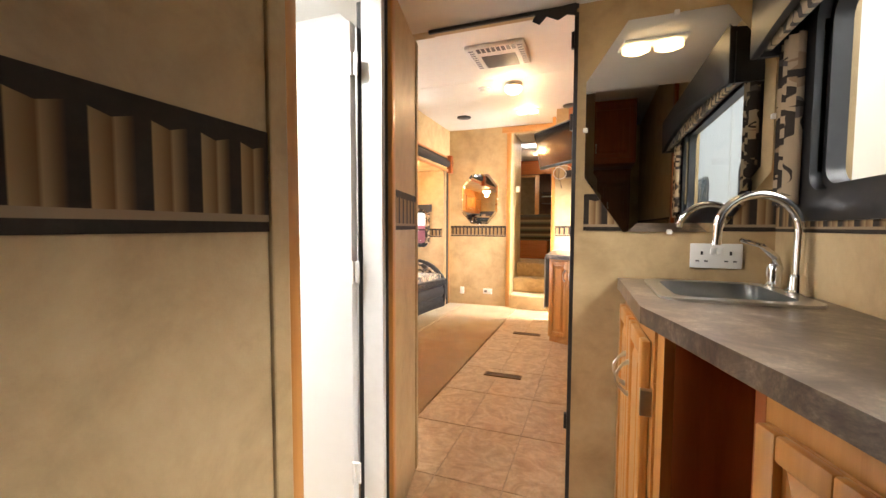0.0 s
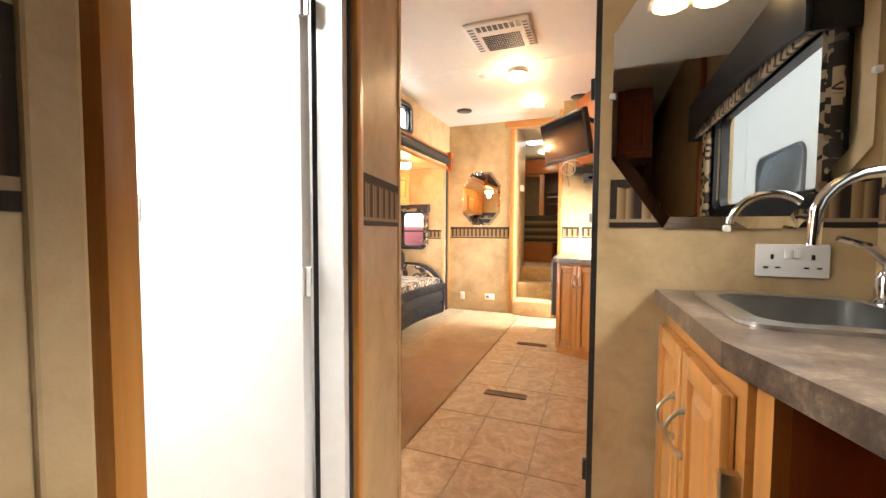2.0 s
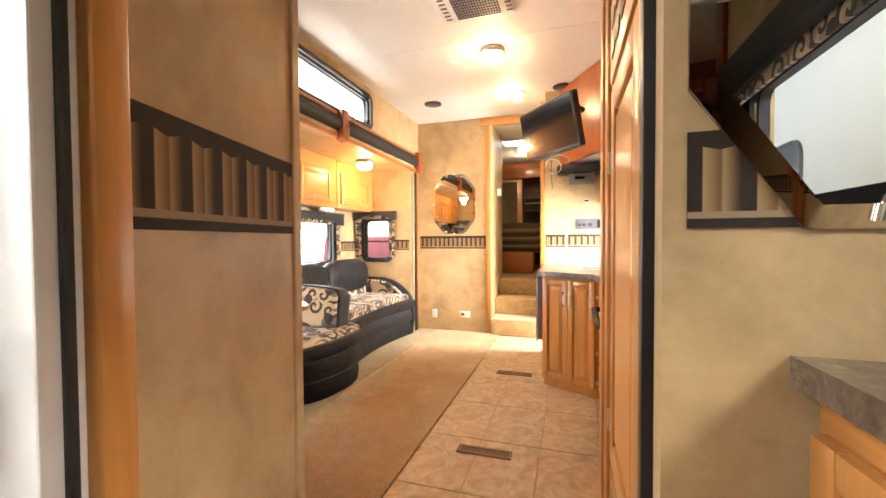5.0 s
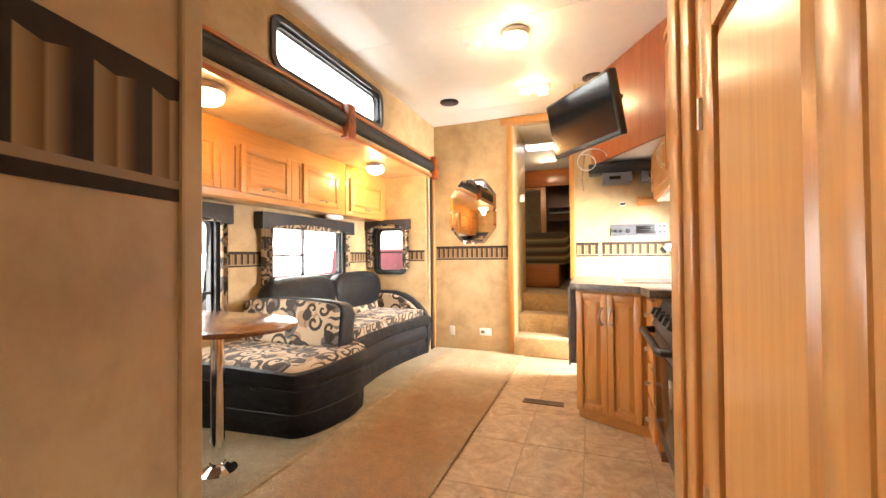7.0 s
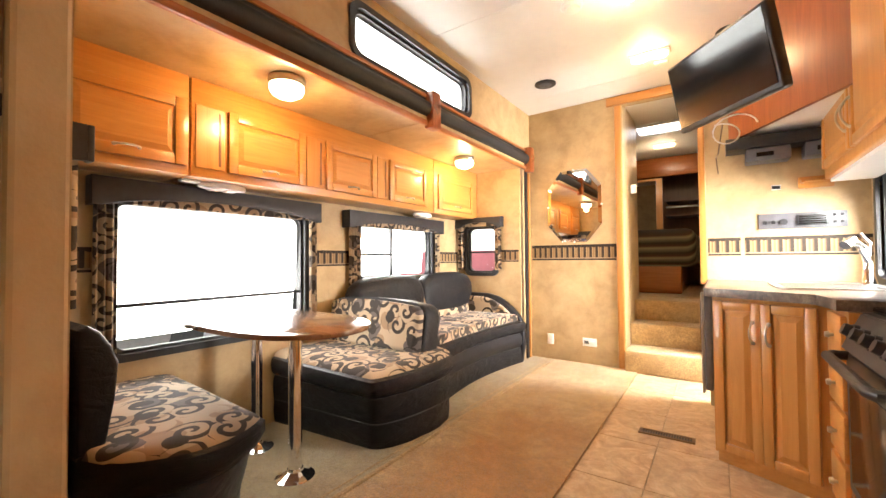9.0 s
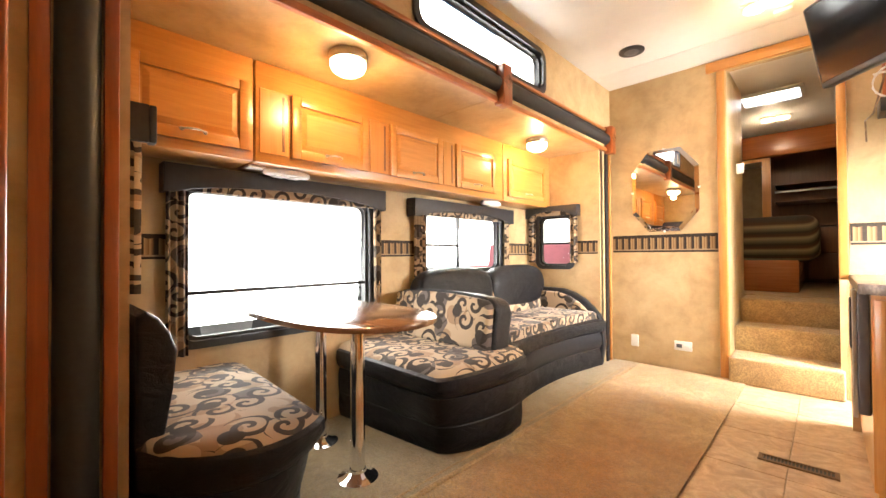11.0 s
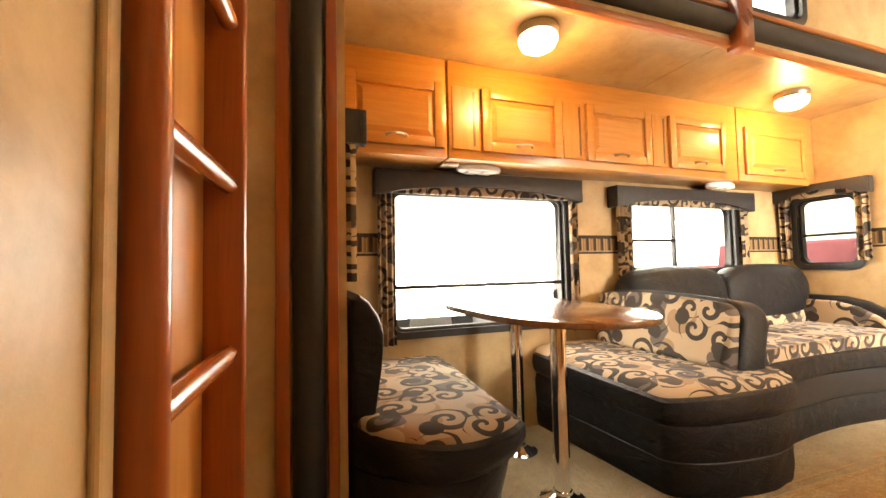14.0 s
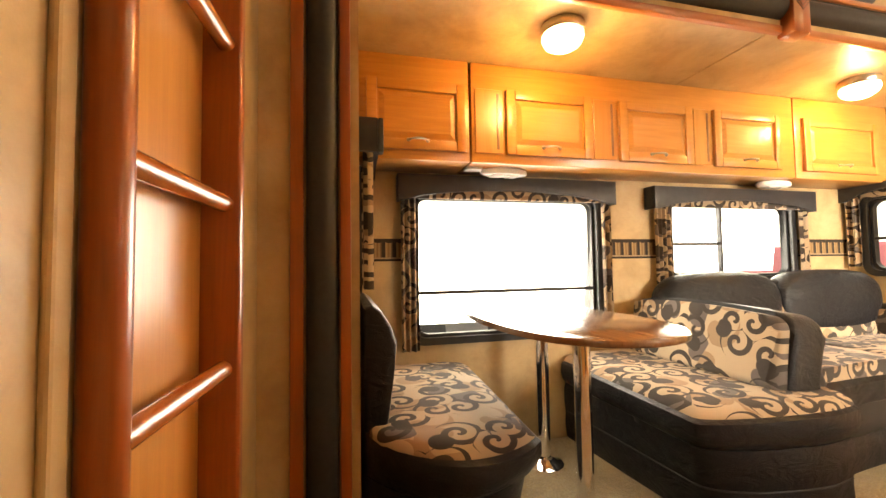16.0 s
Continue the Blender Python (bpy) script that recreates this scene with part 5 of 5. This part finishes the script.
# ---------------- stove ----------------
st = thing("gas_stove", (0.3, 3.55, 0), "black gas oven and hob in the kitchen run", "stove")
part("body", bx(bmesh.new(), 0.06, 0.55, 3.32, 3.88, 0.10, 0.74), BLACK, st)
part("plinth", bx(bmesh.new(), 0.10, 0.55, 3.32, 3.88, 0.0, 0.099), DARKWOOD, st)
dd = part("oven_door", bx(bmesh.new(), 0.035, 0.059, 3.33, 3.86, 0.20, 0.655, 0.006), BLACK, st)
part("oven_window", bx(bmesh.new(), 0.031, 0.036, 3.38, 3.81, 0.24, 0.58, 0.002), SCREEN, dd, "smoked glass")
part("oven_handle", tube(bmesh.new(), [(0.04, 3.335, 0.645), (-0.005, 3.345, 0.645)] + [(-0.018, 3.37 + 0.45 * k / 6, 0.645) for k in range(7)] + [(-0.005, 3.84, 0.645), (0.04, 3.85, 0.645)], 0.016, 10), BLACK, dd)
mt = Matrix(((0, 0, 1, 0), (1, 0, 0, 0), (0, 1, 0, 0), (0, 0, 0, 1)))
t = prism(bmesh.new(), [(0.025, 0.67), (0.14, 0.67), (0.14, 0.785), (0.075, 0.785)], 3.325, 3.87, 0.004, 2, Matrix(((1, 0, 0, 0), (0, 0, 1, 0), (0, 1, 0, 0), (0, 0, 0, 1))))
cp = part("control_panel", t, BLACK, st)
nk = Vector((-0.115, 0, 0.05)).normalized()
for k in range(5):
    y = 3.39 + 0.105 * k
    c0 = Vector((0.05, y, 0.728))
    bm = cyl(bmesh.new(), c0, c0 + nk * 0.014, 0.027, 0.025, 20)
    cyl(bm, c0 + nk * 0.014, c0 + nk * 0.034, 0.021, 0.018, 20)
    part("knob", bm, BLACK, cp)
lid = part("hob_cover", bx(bmesh.new(), 0.10, 0.54, 3.33, 3.86, 0.79, 0.812, 0.008), SCREEN, st, "glossy black hob cover")
part("hob", bx(bmesh.new(), 0.08, 0.55, 3.325, 3.87, 0.742, 0.79), BLACK, st)

# ---------------- kitchen base, counter, sink ----------------
kb = cabinet("kitchen_cabinet", (0.0, 4.6, 0), "maple corner kitchen cabinet with two tall doors")
A, B = Vector((-0.341, 4.31, 0)), Vector((0.023, 4.126, 0))
kd = (B - A).normalized()
kn = Vector((kd.y, -kd.x, 0))
part("carcass", prism(bmesh.new(), [(A.x, A.y), (B.x, B.y), (0.39, 4.126), (0.39, 5.14), (A.x, 5.14)], 0.05, 0.785), WOOD, kb)
part("plinth", prism(bmesh.new(), [(A.x + 0.012, A.y + 0.015), (B.x, B.y + 0.015), (0.38, 4.14), (0.38, 5.13), (A.x + 0.012, 5.13)], 0.0, 0.049), WOOD_X, kb)
for s, hx in ((0.27, 1), (0.735, -1)):
    p = A.lerp(B, s)
    panel_door(kb, (p.x, p.y, 0.42), kn, 0.19, 0.70, WOOD, (hx * 0.065, 0.22, 0), 0.09, rail=0.038)
db = cabinet("drawer_unit", (0.25, 4.0, 0), "narrow maple drawer stack beside the oven")
part("carcass", bx(bmesh.new(), 0.05, 0.55, 3.885, 4.12, 0.05, 0.785), WOOD, db)
part("plinth", bx(bmesh.new(), 0.06, 0.5, 3.885, 4.12, 0.0, 0.049), DARKWOOD, db)
for z0, z1 in ((0.07, 0.24), (0.26, 0.42), (0.44, 0.59), (0.61, 0.77)):
    d = part("drawer", bx(bmesh.new(), 0.03, 0.0495, 3.90, 4.105, z0, z1, 0.006), WOOD_Y, db)
    part("knob", lathe_x := cyl(cyl(bmesh.new(), (0.031, 4.0, (z0 + z1) / 2), (0.018, 4.0, (z0 + z1) / 2), 0.006, None, 12), (0.018, 4.0, (z0 + z1) / 2), (0.006, 4.0, (z0 + z1) / 2), 0.013, 0.010, 14), NICKEL, d)
kc = thing("kitchen_worktop", (0, 4.6, 0.79), "brown stone-look laminate kitchen worktop", "worktop")
part("slab", prism(bmesh.new(), [(-0.375, 4.30), (-0.35, 4.275), (0.0, 4.095), (0.02, 3.89), (0.395, 3.89), (0.395, 5.145), (-0.375, 5.145)], 0.788, 0.828, 0.004, 2), LAMINATE, kc)
ks = thing("kitchen_sink", (0.12, 4.6, 0.828), "low steel sink with a cutting board cover", "sink")
part("rim", ring(bmesh.new(), rounded(0.42, 0.5, 0.04), rounded(0.36, 0.44, 0.03), 0.829, 0.836, Matrix.Translation((0.12, 4.62, 0))), STEEL, ks)
part("bowl", bx(bmesh.new(), -0.06, 0.30, 4.40, 4.84, 0.829, 0.832), BLACK, ks)
kf = thing("kitchen_faucet", (0.33, 4.75, 0.828), "chrome pull-out kitchen faucet", "faucet")
part("body", lathe(bmesh.new(), (0.31, 4.85, 0.828), [(0.03, 0), (0.028, 0.02), (0.02, 0.05), (0.018, 0.12)]), CHROME, kf)
part("spout", tube(bmesh.new(), [(0.31, 4.85, 0.94), (0.285, 4.82, 1.02), (0.24, 4.78, 1.055), (0.21, 4.75, 1.03)], [0.018, 0.018, 0.024, 0.024], 12), CHROME, kf)
part("lever", tube(bmesh.new(), [(0.31, 4.85, 0.97), (0.32, 4.86, 1.04), (0.29, 4.86, 1.09)], [0.012, 0.009, 0.007], 8), CHROME, kf)
fl = thing("folding_leaf", (-0.36, 4.8, 0.4), "black drop-leaf bracket on the cabinet side", "bracket")
part("leaf", bx(bmesh.new(), -0.376, -0.343, 4.34, 4.75, 0.32, 0.785, 0.006), GREYPLASTIC, fl)
part("strut", bx(bmesh.new(), -0.39, -0.377, 4.36, 4.40, 0.30, 0.80, 0.003), STEEL, fl)
part("hinge", bx(bmesh.new(), -0.395, -0.377, 4.42, 4.5, 0.56, 0.76, 0.004), BLACK, fl)

# kitchen overhead cabinets, corner panel and TV
XO = 0.195
ko = cabinet("kitchen_overhead_cabinet", (0.4, 4.1, 1.4), "maple overhead kitchen cabinet with arched handles")
part("body", bx(bmesh.new(), XO, 0.55, 3.32, 4.04, 1.41, 2.37, 0.004), WOOD, ko)
part("body_front", bx(bmesh.new(), XO, 0.395, 4.04, 5.06, 1.41, 2.37, 0.012, 3), WOOD, ko)
part("underside", bx(bmesh.new(), XO + 0.02, 0.39, 3.34, 5.03, 1.392, 1.409), WHITE, ko)
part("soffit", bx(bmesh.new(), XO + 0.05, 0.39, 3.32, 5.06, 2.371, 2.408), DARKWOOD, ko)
for y0, y1, h in ((3.33, 3.60, 1), (3.61, 3.87, -1), (3.90, 4.44, 1), (4.46, 5.0, -1)):
    panel_door(ko, (XO, (y0 + y1) / 2, 1.89), (-1, 0, 0), y1 - y0, 0.86, WOOD, (h * ((y1 - y0) / 2 - 0.03) * -1, -0.28, 0), 0.13)
cn = thing("corner_panel", (0.0, 4.7, 1.72), "cherry corner panel behind the television", "panel")
pA, pB = Vector((-0.24, 5.14, 0)), Vector((0.19, 4.35, 0))
pd = (pB - pA).normalized()
pn = Vector((pd.y, -pd.x, 0))
part("face", prism(bmesh.new(), [(pA.x, pA.y), (pB.x, pB.y), (pB.x - pn.x * 0.02, pB.y - pn.y * 0.02), (pA.x - pn.x * 0.02 + 0.01, pA.y)], 1.72, 2.405), CHERRY, cn)
part("underside", prism(bmesh.new(), [(pA.x + 0.03, pA.y), (pB.x, pB.y + 0.05), (0.19, 5.14)], 1.73, 1.745), WHITE, cn)
tv = thing("television", (-0.3, 4.2, 1.8), "black flat television on a ceiling bracket", "television")
mt = facing((-0.305, 4.21, 1.815), (-0.776, -0.63, 0)) @ pose(0, 0, 0, 12, 0, 0)
part("case", bx(bmesh.new(), -0.30, 0.30, -0.178, 0.178, -0.05, 0.0, 0.012, 3, mt), BLACK, tv)
part("screen", bx(bmesh.new(), -0.283, 0.283, -0.152, 0.162, 0.0005, 0.003, 0.001, 1, mt), SCREEN, tv, "dark glossy screen")
part("logo_bar", bx(bmesh.new(), -0.02, 0.02, -0.175, -0.169, 0.0005, 0.002, 0, 1, mt), GREYPLASTIC, tv)
br = cyl(bmesh.new(), mt @ Vector((0, 0.05, -0.05)), mt @ Vector((0, 0.10, -0.17)), 0.02)
tube(br, [mt @ Vector((0, 0.10, -0.17)), mt @ Vector((0.0, 0.14, -0.26)), mt @ Vector((0.0, 0.1, -0.34))], 0.022, 10)
part("bracket", br, BLACK, tv)
cb = thing("cable", (-0.2, 4.7, 1.65), "loose white cables hanging by the television", "cable")
part("loop", tube(bmesh.new(), [(-0.22 + 0.07 * math.cos(a) - 0.01 * a, 4.30 + 0.02 * a, 1.60 + 0.06 * math.sin(a)) for a in [0.35 * k for k in range(24)]], 0.004, 6), WHITE, cb)
part("lead", tube(bmesh.new(), [(-0.28, 4.45, 1.66), (-0.30, 4.7, 1.56), (-0.31, 5.0, 1.60), (-0.30, 5.13, 1.52)], 0.004, 6), NICKEL_D, cb)
sh = thing("media_shelf", (0.0, 5.05, 1.65), "black shelf with two dark radio units under it", "shelf")
part("board", bx(bmesh.new(), -0.26, 0.37, 4.98, 5.145, 1.63, 1.70, 0.005), BLACK, sh)
for x0 in (-0.16, 0.11):
    u = part("unit", bx(bmesh.new(), x0, x0 + 0.21, 5.0, 5.14, 1.55, 1.629, 0.008), GREYPLASTIC, sh)
    part("display", bx(bmesh.new(), x0 + 0.05, x0 + 0.13, 4.996, 5.001, 1.575, 1.60), SCREEN, u)
rd = thing("wall_radio", (0.08, 5.15, 1.17), "black and grey built-in radio panel on the wall", "radio")
part("panel", bx(bmesh.new(), -0.10, 0.30, 5.138, 5.15, 1.145, 1.24, 0.004), GREYPLASTIC, rd)
part("faceplate", bx(bmesh.new(), 0.08, 0.22, 5.128, 5.139, 1.16, 1.225, 0.003), BLACK, rd)
for k in range(4):
    part("slot", bx(bmesh.new(), 0.09, 0.21, 5.125, 5.129, 1.17 + 0.013 * k, 1.175 + 0.013 * k), SCREEN, rd)
for x in (-0.07, -0.03, 0.02):
    part("knob", cyl(bmesh.new(), (x, 5.139, 1.185), (x, 5.125, 1.185), 0.018 if x > 0 else 0.012, None, 16), BLACK, rd)
for x in (0.24, 0.27):
    for z in (1.17, 1.21):
        part("button", bx(bmesh.new(), x, x + 0.014, 5.132, 5.139, z, z + 0.014, 0.002), BLACK, rd)
e = plate("wall_jack", -0.01, 5.15, 1.40, 0.045, 0.03, "small black wall jack", "socket")
part("jack", bx(bmesh.new(), -0.03, 0.01, 5.139, 5.1425, 1.39, 1.41), BLACK, e)
e = thing("towel_holder", (0.16, 5.15, 1.42), "small wooden paper holder on the wall", "holder")
part("board", bx(bmesh.new(), 0.09, 0.25, 5.13, 5.15, 1.38, 1.45, 0.006), WOOD_X, e)
part("rod", cyl(bmesh.new(), (0.10, 5.10, 1.42), (0.24, 5.10, 1.42), 0.008), WOOD_X, e)
part("arm", bx(bmesh.new(), 0.10, 0.115, 5.09, 5.131, 1.41, 1.43), WOOD_X, e)

# ---------------- ladder ----------------
ld = thing("bunk_ladder", (-1.17, 2.05, 0), "red-brown cherry bunk ladder fixed to the partition", "ladder")
part("backboard", bx(bmesh.new(), -1.369, -1.09, 2.022, 2.03, 0.0, 2.3), WOOD, ld, "honey maple backboard")
part("rail", bx(bmesh.new(), -1.09, -1.058, 2.022, 2.064, 0.0, 2.3, 0.012, 3), CHERRY, ld)
part("rail", bx(bmesh.new(), -1.40, -1.370, 2.022, 2.092, 0.0, 2.3, 0.006, 3), CHERRY, ld)
for k in range(7):
    z = 0.165 + 0.285 * k
    part("rung", cyl(bmesh.new(), (-1.08, 2.049, z), (-1.374, 2.066, z), 0.0155, None, 16), CHERRY_X, ld)
for x0, x1 in ((-1.46, -1.43), (-1.045, -1.018)):
    bm = bx(bmesh.new(), x0, x1, 2.022, 2.032, 0, ZC, 0.004)
    struct("trim_batten", bm, PAPER, "wallpaper-covered batten", "trim")

# ---------------- bedroom ----------------
bd = thing("bed", (-1.3, 7.6, 0.57), "bed with striped brown and green blanket on a wooden base", "bed")
part("base", bx(bmesh.new(), -1.84, -0.64, 7.02, 8.6, 0.572, 0.88, 0.01), CHERRY_X, bd)
part("blanket", bx(bmesh.new(), -1.845, -0.50, 6.97, 8.7, 0.86, 1.29, 0.10, 5), BLANKET, bd, "striped blanket over the mattress")
wd = thing("wardrobe", (-0.8, 8.7, 0.57), "bedroom wardrobe with a mirrored sliding door and shelves", "wardrobe")
part("header", bx(bmesh.new(), -1.845, 0.19, 8.15, 8.25, 2.08, 2.34, 0.004), CHERRY_X, wd)
part("back", bx(bmesh.new(), -1.845, 0.19, 8.85, 8.89, 0.572, 2.30), DARKWOOD, wd)
part("door_frame", bx(bmesh.new(), -1.75, -0.92, 8.20, 8.23, 0.60, 2.07, 0.004), WOOD, wd)
part("door_mirror", bx(bmesh.new(), -1.70, -1.0, 8.195, 8.2, 0.65, 2.03), MIRROR, wd)
for z in (1.25, 1.55, 1.75):
    part("shelf", bx(bmesh.new(), -0.9, 0.18, 8.35, 8.84, z, z + 0.02), DARKWOOD, wd)
part("rod", cyl(bmesh.new(), (-0.9, 8.45, 1.68), (0.18, 8.45, 1.68), 0.012), STEEL, wd)
for k in range(2):
    part("drawer_front", bx(bmesh.new(), -0.6, 0.15, 8.28, 8.30, 0.65 + 0.3 * k, 0.93 + 0.3 * k, 0.004), DARKWOOD, wd)

# ---------------- outside ----------------
HAZE = glow("bright_overcast_distance", (0.93, 0.97, 1.0), 0.62)
for nm, x, in (("backdrop_west", -45.0), ("backdrop_east", 45.0)):
    bm = bx(bmesh.new(), x, x + 0.1, -60, 60, -0.9, 40)
    struct(nm, bm, HAZE, "plain bright overcast sky in the distance", "backdrop")
bm = bx(bmesh.new(), -60, 60, 60, 60.1, -0.9, 40)
struct("backdrop_north", bm, HAZE, "plain bright overcast sky in the distance", "backdrop")
fn = thing("yard_fence", (-14, 4, -0.9), "pale steel fence across the yard", "fence")
for k in range(90):
    y = -12 + 0.36 * k
    part("slat", bx(bmesh.new(), -14.02, -14.0, y, y + 0.30, -0.9, 0.95), FENCE, fn, "", False)
part("rail", bx(bmesh.new(), -14.06, -14.02, -12, 20.5, 0.6, 0.68), FENCE, fn)
tr = thing("parked_truck", (-8.0, 4.2, -0.9), "white utility truck with large black tyres", "truck")
part("body", bx(bmesh.new(), -9.2, -7.4, 5.0, 8.2, -0.2, 1.3, 0.15, 4), CARAVAN, tr)
part("bed", bx(bmesh.new(), -9.1, -7.5, 2.0, 5.0, -0.1, 0.35, 0.05, 3), FENCE, tr)
part("windscreen", bx(bmesh.new(), -9.0, -7.39, 5.2, 6.6, 0.5, 1.1, 0.06, 3), GREYGLASS, tr)
for y in (4.3, 7.6):
    w = part("wheel", cyl(bmesh.new(), (-7.75, y, -0.10), (-7.3, y, -0.10), 0.80, None, 28), TYRE, tr)
    part("rim", cyl(bmesh.new(), (-7.32, y, -0.10), (-7.28, y, -0.10), 0.42, 0.36, 20), STEEL, w)
    for k in range(18):
        a = 2 * math.pi * k / 18
        part("tread", bx(bmesh.new(), -7.76, -7.29, -0.06, 0.06, 0.76, 0.86, 0, 1, Matrix.Translation((0, y, -0.10)) @ Matrix.Rotation(a, 4, "X")), TYRE, w, "", False)
rv = thing("red_trailer", (-3.6, 9.5, -0.9), "red trailer parked close by, its colour paled for overexposure", "trailer")
part("body", bx(bmesh.new(), -6.5, -2.9, 8.2, 11.0, -0.3, 1.12, 0.05, 3), RED, rv)
part("wheel", cyl(bmesh.new(), (-3.0, 9.6, -0.55), (-2.85, 9.6, -0.55), 0.35, None, 24), TYRE, rv)
cv = thing("white_caravan", (3.0, 1.5, -0.9), "white caravan parked alongside with a grey window", "caravan")
part("body", bx(bmesh.new(), 2.2, 4.6, -8.5, 6.5, -0.4, 3.3, 0.15, 4), CARAVAN, cv)
for y in (-6.6, -3.35, 0.9):
    mt = facing((2.2, y, 1.62), (-1, 0, 0))
    pw = part("window", prism(bmesh.new(), rounded(1.4, 0.95, 0.16), 0, 0.02, 0.005, 2, mt), GREYGLASS, cv)
    part("window_rim", ring(bmesh.new(), rounded(1.46, 1.01, 0.18), rounded(1.39, 0.94, 0.15), 0, 0.03, mt), GREYPLASTIC, pw)
for y in (-4.62, -1.0, 2.6):
    part("panel_joint", bx(bmesh.new(), 2.19, 2.202, y, y + 0.03, -0.3, 3.15), ALU, cv)
part("stripe", bx(bmesh.new(), 2.185, 2.2, -8.3, 6.3, 0.45, 0.52), RED, cv)
for y in (0.6, 1.3):
    part("wheel", cyl(bmesh.new(), (2.22, y, -0.58), (2.38, y, -0.58), 0.32, None, 24), TYRE, cv)

# ---------------- vinyl tiles ----------------
TW, TL, TX, TY = 0.3, 0.46, -0.29, 2.475
meshes = {}


def tile(x0, x1, y0, y1):
    key = (round(x1 - x0, 3), round(y1 - y0, 3))
    if key not in meshes:
        bm = bx(bmesh.new(), -key[0] / 2, key[0] / 2, -key[1] / 2, key[1] / 2, -0.004, 0.0, 0.0015, 1)
        me = bpy.data.meshes.new("floor_tile")
        bm.to_mesh(me)
        bm.free()
        me.materials.append(VINYL)
        meshes[key] = me
    o = new("floor_tile", meshes[key])
    o.location = ((x0 + x1) / 2, (y0 + y1) / 2, 0.0)
    o.parent = floor


for i in range(-2, 3):
    for j in range(-8, 8):
        x0, y0 = TX + TW * i, TY + TL * j
        x1, y1 = min(x0 + TW - 0.004, XR), min(y0 + TL - 0.004, 5.93)
        tile(max(x0, -0.885), x1, y0, y1)
